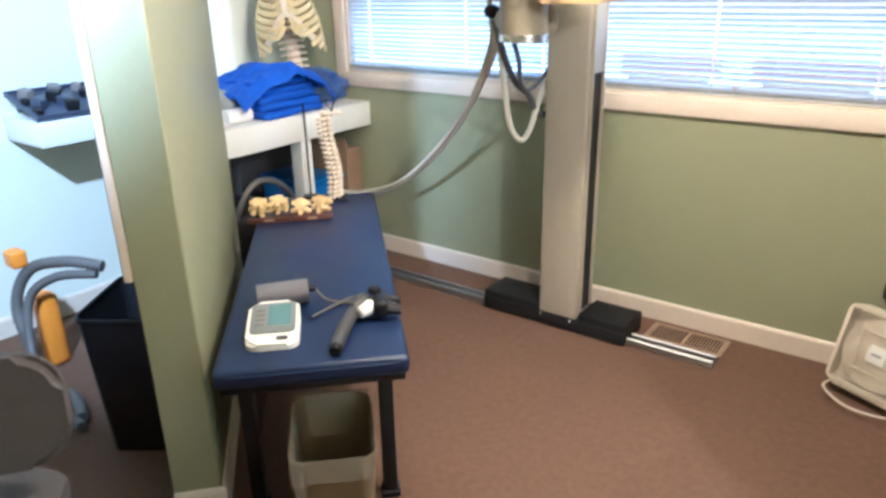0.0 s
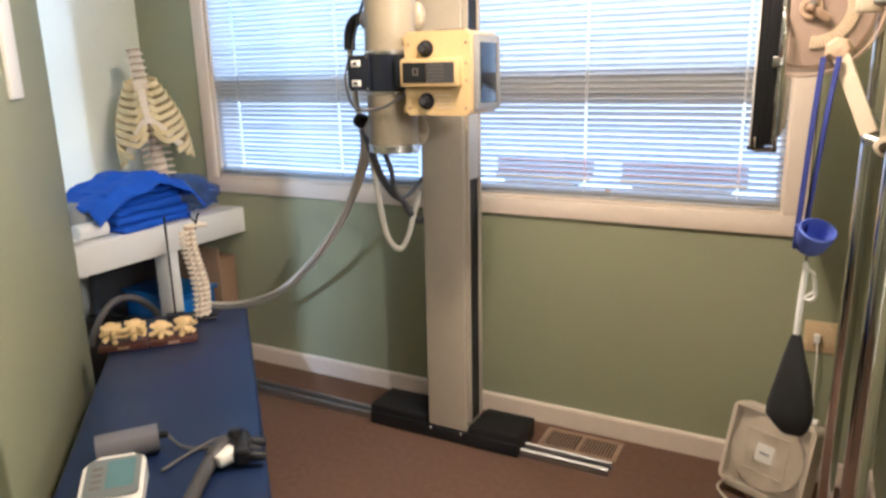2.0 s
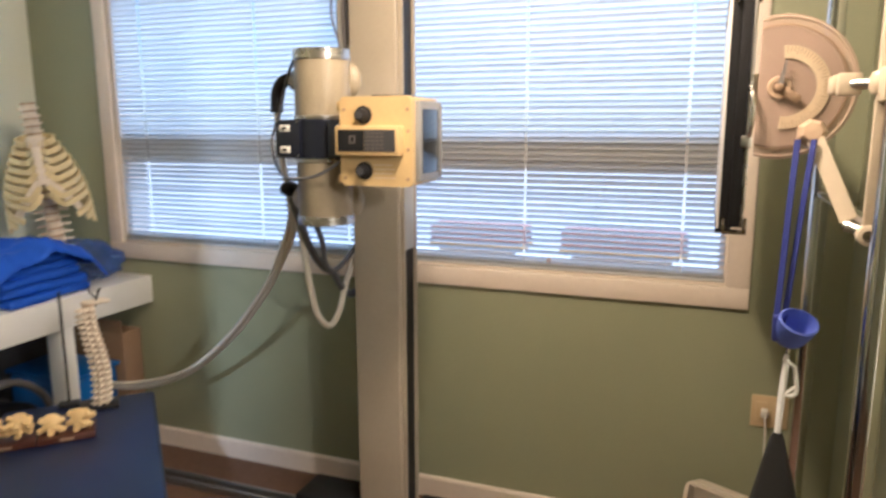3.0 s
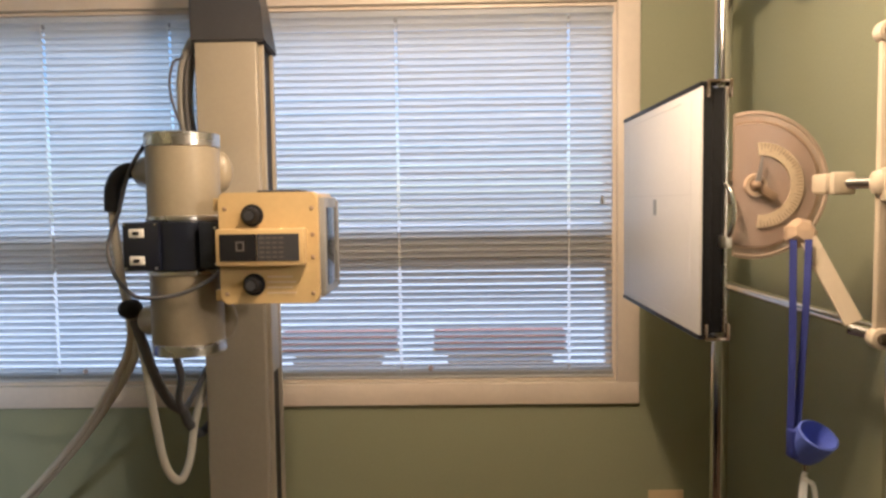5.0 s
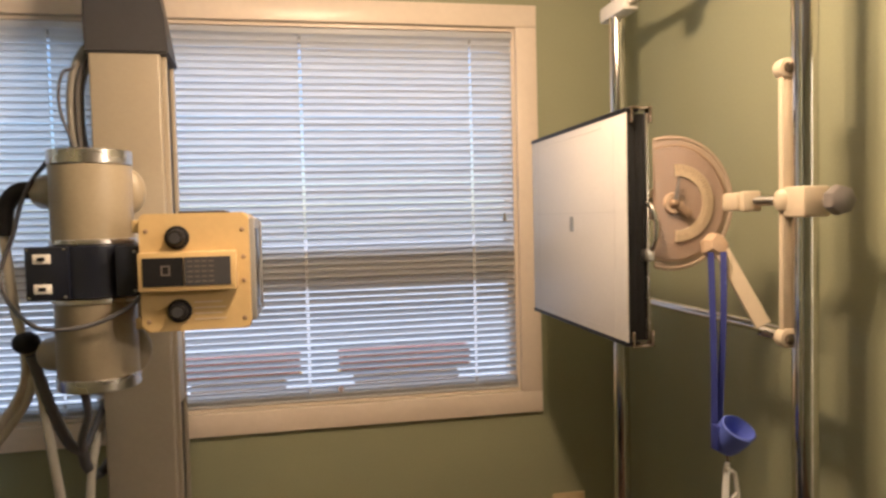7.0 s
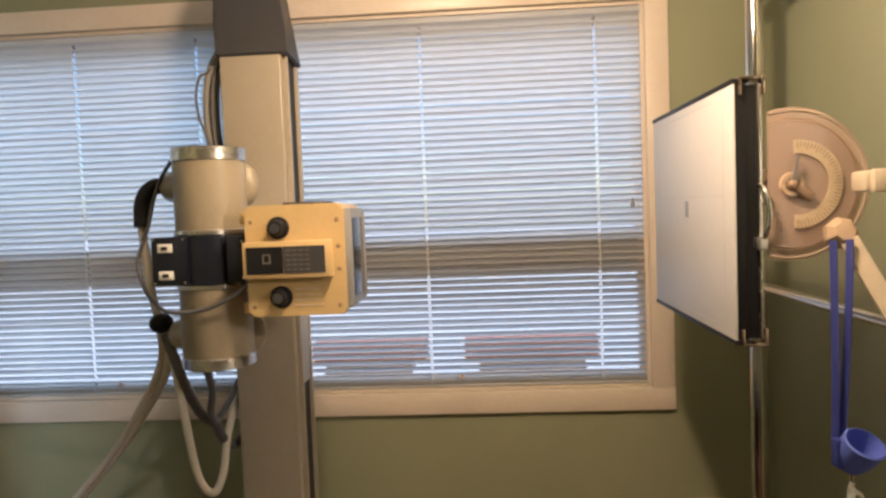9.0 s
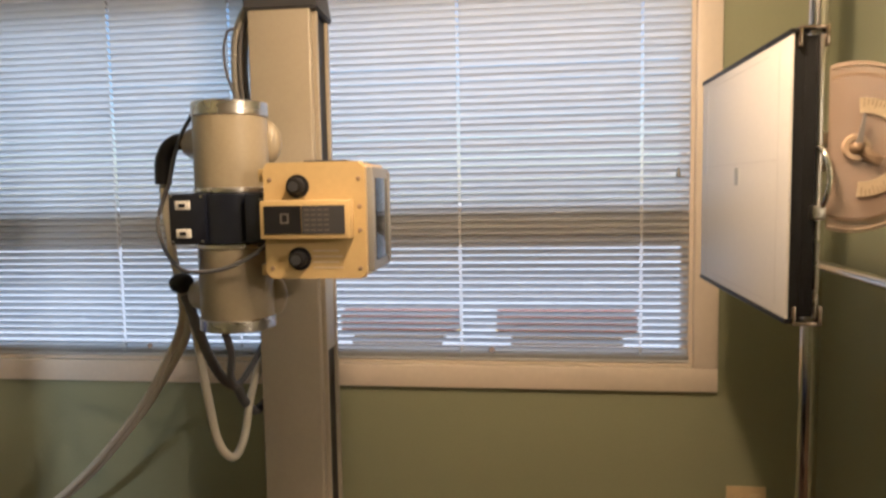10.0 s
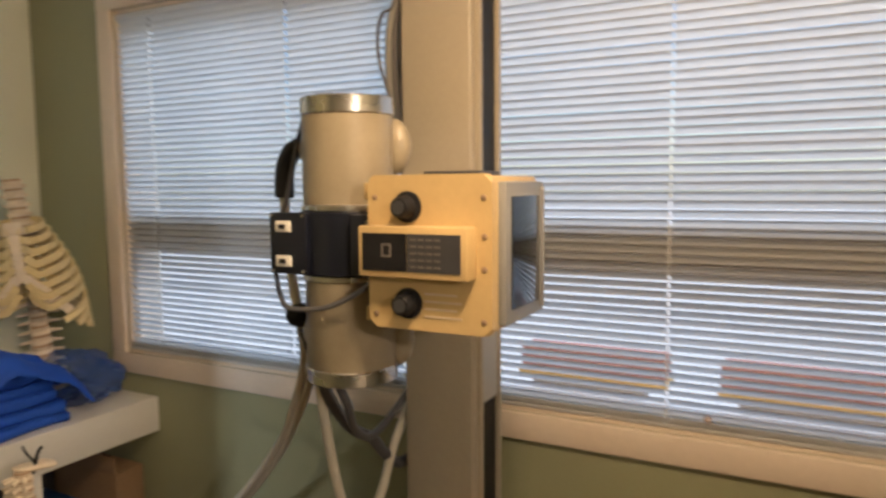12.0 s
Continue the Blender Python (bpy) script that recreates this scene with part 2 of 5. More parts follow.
def sweep(pts, r, n=8, seg=10, bm=None, closed=False, flat=None, ribbed=0.0):
    """A tube along a smooth line; flat=(half width, half thickness, width's direction) makes a strap; ribbed makes rings."""
    bm = bm or bmesh.new()
    line = spline(pts, n, closed)
    k = len(line)
    rings = []
    up = Vector((0.13, 0.21, 0.97))
    for i, p in enumerate(line):
        t = (line[(i + 1) % k] - line[i - 1]) if closed else (line[min(i + 1, k - 1)] - line[max(i - 1, 0)])
        t.normalize()
        if flat:
            s = Vector(flat[2])
            s = (s - t * s.dot(t)).normalized()
            u = t.cross(s)
            prof = [(-1, -1), (1, -1), (1, 1), (-1, 1)]
            rings.append([bm.verts.new(p + s * flat[0] * a + u * flat[1] * b) for a, b in prof])
        else:
            s = t.cross(up)
            if s.length < 0.05:
                s = t.cross(Vector((1, 0, 0)))
            s.normalize()
            u = s.cross(t)
            rr = r * (1 + ribbed * (1 if i % 2 else -1))
            rings.append([bm.verts.new(p + (s * math.cos(a) + u * math.sin(a)) * rr) for a in (2 * math.pi * q / seg for q in range(seg))])
    m = len(rings[0])
    for i in range(k if closed else k - 1):
        a, b = rings[i], rings[(i + 1) % k]
        for q in range(m):
            bm.faces.new((a[q], a[(q + 1) % m], b[(q + 1) % m], b[q]))
    if not closed:
        bm.faces.new(rings[0])
        bm.faces.new(rings[-1])
    return bm


def lathe(profile, c=(0, 0, 0), turn=None, seg=32, bm=None):
    """Profile of (radius, height) turned about z, then placed."""
    bm = bm or bmesh.new()
    rings = []
    mm = Matrix.Translation(c) @ (turn or Matrix())
    for r, h in profile:
        rings.append([bm.verts.new(mm @ Vector((r * math.cos(a), r * math.sin(a), h))) for a in (2 * math.pi * q / seg for q in range(seg))])
    for a, b in zip(rings, rings[1:]):
        for q in range(seg):
            bm.faces.new((a[q], a[(q + 1) % seg], b[(q + 1) % seg], b[q]))
    for ring, (r, h) in ((rings[0], profile[0]), (rings[-1], profile[-1])):
        if r > 1e-4:
            bm.faces.new(ring)
    return bm


def rounded_prism(w, d, r, z0, z1, seg=6, taper=0.0, bm=None):
    """A block with rounded upright corners, w by d, centred on z's axis; taper shrinks the foot."""
    bm = bm or bmesh.new()
    def ring(z, k):
        out = []
        for cx, cy, a0 in ((w / 2 - r, d / 2 - r, 0), (-w / 2 + r, d / 2 - r, 90), (-w / 2 + r, -d / 2 + r, 180), (w / 2 - r, -d / 2 + r, 270)):
            for q in range(seg + 1):
                a = radians(a0 + 90 * q / seg)
                out.append(bm.verts.new(((cx + r * math.cos(a)) * k, (cy + r * math.sin(a)) * k, z)))
        return out
    a, b = ring(z0, 1 - taper), ring(z1, 1)
    k = len(a)
    for q in range(k):
        bm.faces.new((a[q], a[(q + 1) % k], b[(q + 1) % k], b[q]))
    bm.faces.new(a)
    bm.faces.new(b)
    return bm


def rumple(bm, amount, size, seed=0):
    for v in bm.verts:
        v.co += noise.noise_vector(v.co / size + Vector((seed, seed * 1.7, 3))) * amount
    return bm


RX = lambda a: Matrix.Rotation(radians(a), 4, "X")
RY = lambda a: Matrix.Rotation(radians(a), 4, "Y")
RZ = lambda a: Matrix.Rotation(radians(a), 4, "Z")

# ---- the room ----
XW, XE, YN, YS, ZC = -3.02, 0.535, 3.185, -0.9, 2.5
WX0, WX1, WZ0, WZ1 = -2.53, 0.16, 1.005, 2.262      # the window's opening
MUL = -1.185                                         # middle of the mullion

tagged(part("floor", box((XW - 0.15, YS - 0.15, -0.12), (XE + 0.15, YN + 0.15, 0.0)), CARPET), "worn brown-red short pile carpet", "floor", kind="structure")
tagged(part("ceiling", box((XW - 0.15, YS - 0.15, ZC), (XE + 0.15, YN + 0.15, ZC + 0.12)), CEIL), "white painted ceiling", "ceiling", kind="structure")
bm = box((XW - 0.15, YN, 0), (XE + 0.15, YN + 0.15, WZ0))
box((XW - 0.15, YN, WZ1), (XE + 0.15, YN + 0.15, ZC), bm=bm)
box((XW - 0.15, YN, WZ0), (WX0, YN + 0.15, WZ1), bm=bm)
box((WX1, YN, WZ0), (XE + 0.15, YN + 0.15, WZ1), bm=bm)
tagged(part("wall_north", bm, WALL), "sage green painted wall around a wide window", "wall", kind="structure")
DY0, DY1, DZ = 0.96, 1.67, 2.05                       # unseen doorway assumed in the east wall, sized to shape the lamp's beam
bm = box((XE, DY1, 0), (XE + 0.15, YN, ZC))
box((XE, YS, 0), (XE + 0.15, DY0, ZC), bm=bm)
box((XE, DY0, DZ), (XE + 0.15, DY1, ZC), bm=bm)
tagged(part("wall_east", bm, WALL), "sage green painted side wall with an assumed doorway", "wall", kind="structure")
# unseen passage added behind the doorway to hold its lamp
HX1, HY1_, HY0_ = 2.55, 2.0, -0.3
tagged(part("floor", box((XE + 0.15, HY0_, -0.12), (HX1, HY1_, 0.0)), CARPET), "brown carpet in the assumed passage", "floor", kind="structure")
tagged(part("ceiling", box((XE + 0.15, HY0_, ZC), (HX1, HY1_, ZC + 0.12)), CEIL), "white painted ceiling of the assumed passage", "ceiling", kind="structure")
bm = box((HX1, HY0_ - 0.1, -0.12), (HX1 + 0.1, HY1_ + 0.1, ZC + 0.12))
box((XE + 0.15, HY0_ - 0.1, -0.12), (HX1, HY0_, ZC + 0.12), bm=bm)
box((XE + 0.15, HY1_, -0.12), (HX1, HY1_ + 0.1, ZC + 0.12), bm=bm)
tagged(part("wall_assumed_passage", bm, WALL_WHITE), "off-white walls of the assumed passage", "wall", kind="structure")
tagged(part("wall_south", box((XW - 0.15, YS - 0.15, 0), (XE + 0.15, YS, ZC)), WALL), "sage green painted wall", "wall", kind="structure")
tagged(part("wall_west", box((XW - 0.15, YS, 0), (XW, YN, ZC)), WALL_PALE), "pale green wall", "wall", kind="structure")

# the slanting partition, from its free end to its far end
PA, PB, PT = Vector((-1.274, 1.237)), Vector((-2.345, 2.19)), 0.133
pang = math.degrees(math.atan2(PB.y - PA.y, PB.x - PA.x))
plen = (PB - PA).length
PM = pose(PA.x, PA.y, 0, 0, 0, pang)                 # x along the partition, y towards its hidden side
tagged(part("wall_partition", box((0, 0, 0), (plen, PT, ZC), 0.004, 1, m=PM), WALL), "sage green painted partition wall with a free end", "wall", kind="structure")
# white strip down the partition's hidden corner, from 0.76 m up
tagged(part("trim", box((-0.004, PT, 0.76), (0.05, PT + 0.022, ZC), 0.003, 1, m=PM), TRIM), "white strip on the partition's end", "trim", kind="structure")


def baseboard(m, a, b, h=0.092):
    """A skirting board along x from a to b, its back on y = 0, standing out towards -y."""
    bm = bmesh.new()
    prof = [(0, 0), (-0.014, 0), (-0.014, h - 0.012), (-0.010, h - 0.003), (-0.004, h), (0, h)]
    ends = [[bm.verts.new((x, y, z)) for y, z in prof] for x in (a, b)]
    k = len(prof)
    for q in range(k):
        bm.faces.new((ends[0][q], ends[0][(q + 1) % k], ends[1][(q + 1) % k], ends[1][q]))
    bm.faces.new(ends[0])
    bm.faces.new(ends[1])
    bm.transform(m)
    return tagged(part("baseboard", bm, TRIM, angle=20), "white painted wooden skirting board", "baseboard", kind="structure")


baseboard(pose(0, YN, 0), XW + 0.016, XE - 0.016)
baseboard(pose(XE, 0, 0, 0, 0, -90), -YN + 0.002, -DY1)
baseboard(pose(XE, 0, 0, 0, 0, -90), -DY0, -YS)
baseboard(pose(XW, 0, 0, 0, 0, 90), YS, YN - 0.002)
baseboard(PM, 0.0, plen)
baseboard(PM @ pose(0, 0, 0, 0, 0, -90), -PT, 0.013)

# ---- window ----
win = thing("window_1", pose((WX0 + WX1) / 2, YN, WZ0), "wide white double window with painted casing", "window", kind="structure")
CW = 0.074
part("casing", box((WX0 - CW, YN - 0.017, WZ0 - CW), (WX1 + CW, YN + 0.004, WZ0), 0.003), TRIM, win)
part("casing", box((WX0 - CW, YN - 0.017, WZ1), (WX1 + CW, YN + 0.004, WZ1 + CW), 0.003), TRIM, win)
part("casing", box((WX0 - CW, YN - 0.0165, WZ0), (WX0, YN + 0.004, WZ1), 0.003), TRIM, win)
part("casing", box((WX1, YN - 0.0165, WZ0), (WX1 + CW, YN + 0.004, WZ1), 0.003), TRIM, win)
part("window_sill", box((WX0, YN + 0.004, WZ0 - 0.001), (WX1, YN + 0.15, WZ0 + 0.012), 0.002), TRIM, win)
part("jamb", box((WX0 - 0.001, YN + 0.004, WZ0 + 0.012), (WX0 + 0.012, YN + 0.15, WZ1)), TRIM, win)
part("jamb", box((WX1 - 0.012, YN + 0.004, WZ0 + 0.012), (WX1 + 0.001, YN + 0.15, WZ1)), TRIM, win)
part("head", box((WX0 + 0.012, YN + 0.004, WZ1 - 0.012), (WX1 - 0.012, YN + 0.15, WZ1 + 0.001)), TRIM, win)
part("mullion", box((MUL - 0.03, YN + 0.035, WZ0 + 0.012), (MUL + 0.03, YN + 0.149, WZ1 - 0.012), 0.003), TRIM, win)
for a, b in ((WX0 + 0.012, MUL - 0.03), (MUL + 0.03, WX1 - 0.012)):
    z0, z1, zm = WZ0 + 0.012, WZ1 - 0.012, 1.458
    for p, q, y in ((z0, zm + 0.062, 0.030), (zm - 0.068, z1, 0.064)):
        bm = box((a + 0.018, YN + y, p), (b - 0.018, YN + y + 0.03, p + (0.04 if p == z0 else 0.10)))
        box((a + 0.018, YN + y, q - (0.10 if p == z0 else 0.04)), (b - 0.018, YN + y + 0.03, q), bm=bm)
        sash = part("sash", bm, SASH, win)
        for x in (a, b - 0.018):
            part("stile", box((x, YN + y, p), (x + 0.018, YN + y + 0.03, q)), TRIM, sash, "white painted stile")
        pane = part("pane", box((a + 0.014, YN + y + 0.013, p + 0.03), (b - 0.014, YN + y + 0.017, q - 0.03)), PANE, sash)
        pane.visible_shadow = False

# ---- outside ----
tagged(part("ground", box((-60, -60, -0.6), (60, 90, -0.5)), CONCRETE), "pale concrete ground outside the window", "ground", kind="structure")
for x0, x1 in ((-1.02, -0.60), (-0.46, 0.02)):
    pl = thing("planter_box", pose((x0 + x1) / 2, 3.42, 1.0), "red-brown planter box outside the window", "planter", "planter boxes outside the window")
    part("trough", box((x0, 3.37, 1.075), (x1, 3.47, 1.145), 0.008), TERRA, pl)
    part("rim", box((x0 - 0.006, 3.364, 1.058), (x1 + 0.006, 3.476, 1.075), 0.004), YELLOW, pl)
    part("bracket", box((x0 + 0.05, YN + 0.15, 1.03), (x1 - 0.05, 3.47, 1.058), 0.004), SASH, pl)

# ---- venetian blinds ----
PITCH, TILT_SLAT = 0.0222, -50


def slat_mesh(length, holes):
    """A curved slat with a routed hole at each cord."""
    bm = bmesh.new()
    n, w, rise = 7, 0.0252, 0.0026
    xs = [-length / 2]
    gaps = []
    for h in sorted(holes):
        gaps.append(len(xs))
        xs += [h - 0.0045, h + 0.0045]
    xs.append(length / 2)
    rows = [[bm.verts.new((x, (i / (n - 1) - 0.5) * w, rise * (1 - (2 * i / (n - 1) - 1) ** 2))) for i in range(n)] for x in xs]
    for k, (a, b) in enumerate(zip(rows, rows[1:])):
        for i in range(n - 1):
            if not (k in gaps and 1 <= i <= 4):
                bm.faces.new((a[i], a[i + 1], b[i + 1], b[i]))
    r = bmesh.ops.extrude_face_region(bm, geom=bm.faces[:])
    bmesh.ops.translate(bm, vec=(0, 0, -0.0006), verts=[v for v in r["geom"] if isinstance(v, bmesh.types.BMVert)])
    return bm


YB = YN + 0.012


def blind(x0, x1, cords, seed, wand):
    rnd = random.Random(seed)
    b = thing("venetian_blind", pose((x0 + x1) / 2, YB, WZ0), "white aluminium venetian blind, lowered with slats half open", "blind", "venetian blinds", local=True)
    cx, L, top = (x0 + x1) / 2, x1 - x0, WZ1 - WZ0
    part("headrail", box((-L / 2, -0.013, top - 0.036), (L / 2, 0.015, top - 0.017), 0.002), SLAT, b)
    part("bottom_rail", box((-L / 2, -0.012, 0.013), (L / 2, 0.012, 0.024), 0.004), SLAT, b)
    first = part("slat", slat_mesh(L, [c - cx for c in cords]), SLAT, b, angle=60)
    spots = []
    z = top - 0.047
    while z > 0.068:
        spots.append((z + rnd.uniform(-0.0012, 0.0012), TILT_SLAT + rnd.uniform(-2.5, 2.5), rnd.uniform(-0.06, 0.06)))
        z -= PITCH
    # the spare slats lie in a stack on the bottom rail
    spots += [(0.050, -58, 0.05), (0.040, -34, -0.03), (0.034, -16, 0.02), (0.030, -8, 0.0)]
    for i, (z, tilt, lean) in enumerate(spots):
        mm = pose(0, 0, z, tilt, lean, 0)
        if i == 0:
            first.matrix_basis = mm
        else:
            share("slat", first.data, mm, b)
    for c in cords:
        for dy in (-0.0134, 0.0134):
            part("ladder_cord", box((c - cx - 0.0007, dy - 0.0006, 0.024), (c - cx + 0.0007, dy + 0.0006, top - 0.03)), CORD, b)
    if wand:
        part("cord_tassel", lathe([(0.002, 0.03), (0.004, 0.026), (0.0075, 0.004), (0.006, 0.0)], (wand - cx, -0.022, 0.595), None, 12), BPGREY, b)
    part("rail_clip", lathe([(0.0, -0.004), (0.010, -0.003), (0.009, 0.002), (0.0, 0.003)], (cords[1] - cx + 0.1, -0.018, 0.050), RX(90), 14), CLEAR, b)
    return b


blind(WX0 + 0.008, MUL - 0.006, (-2.36, -1.745, -1.32), 3, None)
blind(MUL + 0.006, WX1 - 0.008, (-1.06, -0.566, 0.004), 5, 0.110)

# ---- ceiling light, over the walk ----
fix = thing("ceiling_light", pose(-0.30, 1.86, ZC), "white ceiling light with two bare warm bulbs", "ceiling light")
part("canopy", box((-0.37, 1.70, ZC - 0.035), (-0.23, 2.02, ZC - 0.001), 0.008), WHITEPL, fix)
for x, y in ((-0.31, 1.80), (-0.29, 1.93)):
    part("socket", rod((x, y, ZC - 0.036), (x, y, ZC - 0.075), 0.02), WHITEPL, fix)
    bulb = part("bulb", ball((x, y, ZC - 0.115), 0.038, (1, 1, 1.15)), BULB, fix)
    bulb.visible_shadow = False
    lamp = new("bulb_lamp", bpy.data.lights.new("bulb_lamp", "POINT"))
    lamp.data.energy, lamp.data.color, lamp.data.shadow_soft_size = 32, (1.0, 0.64, 0.33), 0.045
    lamp.location = (x, y, ZC - 0.115)

# unseen lamp added to throw the diagonal light edge on the floor
hl = thing("ceiling_light", pose(1.85, 0.45, ZC), "assumed white ceiling light with a bare bulb in the unseen passage", "ceiling light")
part("rose", lathe([(0.0, -0.001), (0.06, -0.001), (0.062, -0.02), (0.0, -0.022)], (1.85, 0.45, ZC), None, 24), WHITEPL, hl)
part("socket", rod((1.85, 0.45, ZC - 0.02), (1.85, 0.45, ZC - 0.20), 0.018), WHITEPL, hl)
part("bulb", ball((1.85, 0.45, ZC - 0.24), 0.038, (1, 1, 1.15)), BULB, hl).visible_shadow = False
lamp = new("bulb_lamp", bpy.data.lights.new("bulb_lamp", "POINT"))
lamp.data.energy, lamp.data.color, lamp.data.shadow_soft_size = 100, (1.0, 0.74, 0.50), 0.045
lamp.location = (1.85, 0.45, ZC - 0.24)

# unseen lamp placed from the shelf's shadow; its spot shade is added
fx2 = thing("added_spot_lamp", pose(-0.85, 0.16, ZC), "unseen ceiling lamp, given an added spot shade turned to the shelf corner", "spot lamp")
part("rose", lathe([(0.0, -0.001), (0.05, -0.001), (0.052, -0.02), (0.0, -0.022)], (-0.85, 0.16, ZC), None, 24), WHITEPL, fx2)
part("stem", rod((-0.85, 0.16, ZC - 0.02), (-0.85, 0.16, ZC - 0.09), 0.008), WHITEPL, fx2)
aim = look((-0.85, 0.16, 2.36), (-3.0, 2.0, 1.2))
bm = lathe([(0.024, 0.09), (0.03, 0.085), (0.055, 0.012), (0.056, 0.004), (0.052, 0.004), (0.028, 0.08), (0.0, 0.08)], (0, 0, 0), None, 24)
bm.transform(aim)
part("shade", bm, WHITEPL, fx2)
# cone brightens the west wall and keeps off the north one
lamp = new("added_spot_light", bpy.data.lights.new("added_spot_light", "SPOT"))
lamp.data.energy, lamp.data.color, lamp.data.shadow_soft_size = 165, (1.0, 0.97, 0.92), 0.045
lamp.data.spot_size, lamp.data.spot_blend = radians(72), 0.6
lamp.matrix_world = aim

# ---- X-ray column with tube head ----
xr = thing("xray_stand", pose(-1.02, 2.93, 0), "cream enamel X-ray tube column on a black floor base", "X-ray machine")
CX0, CX1, CY0, CY1 = -1.111, -0.932, 2.845, 2.985
base = part("base", box((-1.405, 2.845, 0.012), (-1.128, 3.03, 0.093), 0.004), BLACK, xr, "black painted steel floor base")
part("base", box((-0.918, 2.845, 0.012), (-0.70, 3.03, 0.093), 0.004), BLACK, xr, "black painted steel floor base")
part("base_skirt", box((-1.404, 2.838, 0.006), (-0.701, 2.848, 0.060), 0.002), BLACK, xr)
for x in (-1.098, -0.955):
    part("bolt", lathe([(0.0, 0.006), (0.005, 0.006), (0.008, 0.003), (0.008, 0.0)], (x, 2.838, 0.052), RX(90), 12), CHROME, xr)
part("column", box((CX0, CY0, 0.062), (CX1, CY1, 2.10), 0.006, 3), CREAM, xr)
part("side_channel", box((CX1 - 0.002, CY0 + 0.022, 0.094), (CX1 + 0.013, CY0 + 0.034, 2.08), 0.002), CREAM, xr)
part("side_channel", box((CX1 - 0.002, CY1 - 0.018, 0.094), (CX1 + 0.013, CY1 - 0.004, 2.08), 0.002), CREAM, xr)
# black strips stand in for the shade inside the column's open slots
part("slot", box((CX1 - 0.002, CY0 + 0.034, 0.094), (CX1 + 0.003, CY1 - 0.018, 1.115)), BLACK, xr, "black strip for the shade in the open slot")
part("slot_cover", box((CX1 - 0.002, CY0 + 0.034, 1.115), (CX1 + 0.009, CY1 - 0.018, 1.47), 0.002), GREYC, xr, "grey sliding slot cover")
part("slot", box((CX1 - 0.002, CY0 + 0.034, 1.47), (CX1 + 0.003, CY1 - 0.018, 2.08)), BLACK, xr, "black strip for the shade in the open slot")
part("slot", box((CX0 - 0.003, CY0 + 0.034, 0.094), (CX0 + 0.002, CY1 - 0.018, 2.08)), BLACK, xr, "black strip for the shade in the open slot")
bm = bmesh.new()
prof = [(2.838, 2.075), (2.838, 2.17), (2.845, 2.26), (2.87, 2.33), (2.92, 2.36), (2.99, 2.36), (2.99, 2.06)]
ends = [[bm.verts.new((x - sgn * max(0, z - 2.12) ** 1.4 * 0.35, y, z)) for y, z in prof] for x, sgn in ((CX0 - 0.008, 0), (CX1 + 0.022, 1))]
for q in range(len(prof)):
    bm.faces.new((ends[0][q], ends[0][(q + 1) % len(prof)], ends[1][(q + 1) % len(prof)], ends[1][q]))
bm.faces.new(ends[0])
bm.faces.new(ends[1])
bmesh.ops.bevel(bm, geom=bm.edges[:], offset=0.005, segments=2, affect="EDGES")
part("column_cap", bm, DARKGREY, xr, "dark grey moulded cap")
# the carriage that carries the tube
part("carriage", box((-1.09, 2.60, 1.44), (-0.955, 2.846, 1.60), 0.008), GREYC, xr)
TX, TY, TR = -1.022, 2.505, 0.084
tube = part("tube_housing", lathe([(TR - 0.004, 1.27), (TR, 1.275), (TR, 1.748), (TR - 0.004, 1.752)], (TX, TY, 0), None, 48), TUBE, xr)
for z0, z1, rr in ((1.750, 1.782, TR + 0.002), (1.262, 1.290, TR + 0.002), (1.578, 1.590, TR + 0.004), (1.452, 1.464, TR + 0.004)):
    part("end_band", lathe([(0.0, z0), (rr - 0.002, z0), (rr, z0 + 0.002), (rr, z1 - 0.002), (rr - 0.002, z1), (0.0, z1)], (TX, TY, 0), None, 48), STEEL, tube, "brushed steel band")
band = part("clamp_band", lathe([(TR + 0.004, 1.464), (TR + 0.008, 1.466), (TR + 0.008, 1.576), (TR + 0.004, 1.578)], (TX, TY, 0), None, 48), NAVY, xr, "navy black clamp band")
part("switch_plate", box((-1.128, 2.405, 1.466), (-1.045, 2.423, 1.577), 0.003), NAVY, band)
part("side_flange", box((-0.955, 2.410, 1.468), (-0.905, 2.43, 1.575), 0.003), NAVY, band)
for z in (1.552, 1.490):
    sw = part("switch", box((-1.112, 2.401, z - 0.010), (-1.078, 2.407, z + 0.010), 0.002), WHITEPL, band)
    part("rocker", box((-1.102, 2.398, z - 0.004), (-1.088, 2.402, z + 0.004), 0.001), BLACKPL, band, "dark rocker")
for x, z in ((-1.122, 1.571), (-1.122, 1.472), (-1.052, 1.571), (-1.052, 1.472), (-0.916, 1.562), (-0.916, 1.480)):
    part("screw", lathe([(0.0, 0.003), (0.003, 0.002), (0.0035, 0.0)], (x, 2.405, z), RX(90), 8), STEEL, band)
for z in (1.70, 1.335):
    part("cable_socket", rod((TX - 0.055, TY + 0.02, z), (TX - 0.122, TY + 0.055, z - 0.005), 0.045, 0.036, 24, None, 0.006), TUBE, tube, "cream cable terminal")
    part("end_cover", ball((TX + 0.062, TY + 0.055, z - 0.005), 0.046, (0.85, 0.55, 1.15), 24), TUBE, tube, "domed cream side cover")

# collimator
KX0, KX1, KY0, KY1, KZ0, KZ1 = -0.902, -0.680, 2.388, 2.588, 1.392, 1.640
col = part("collimator", box((KX0 + 0.006, KY0 + 0.008, KZ0 + 0.003), (KX1 - 0.004, KY1, KZ1 - 0.003), 0.006), COLLI, xr, "yellowed cream collimator box")
bm = rounded_prism(KX1 - KX0, KZ1 - KZ0, 0.013, -0.007, 0.007, 6)
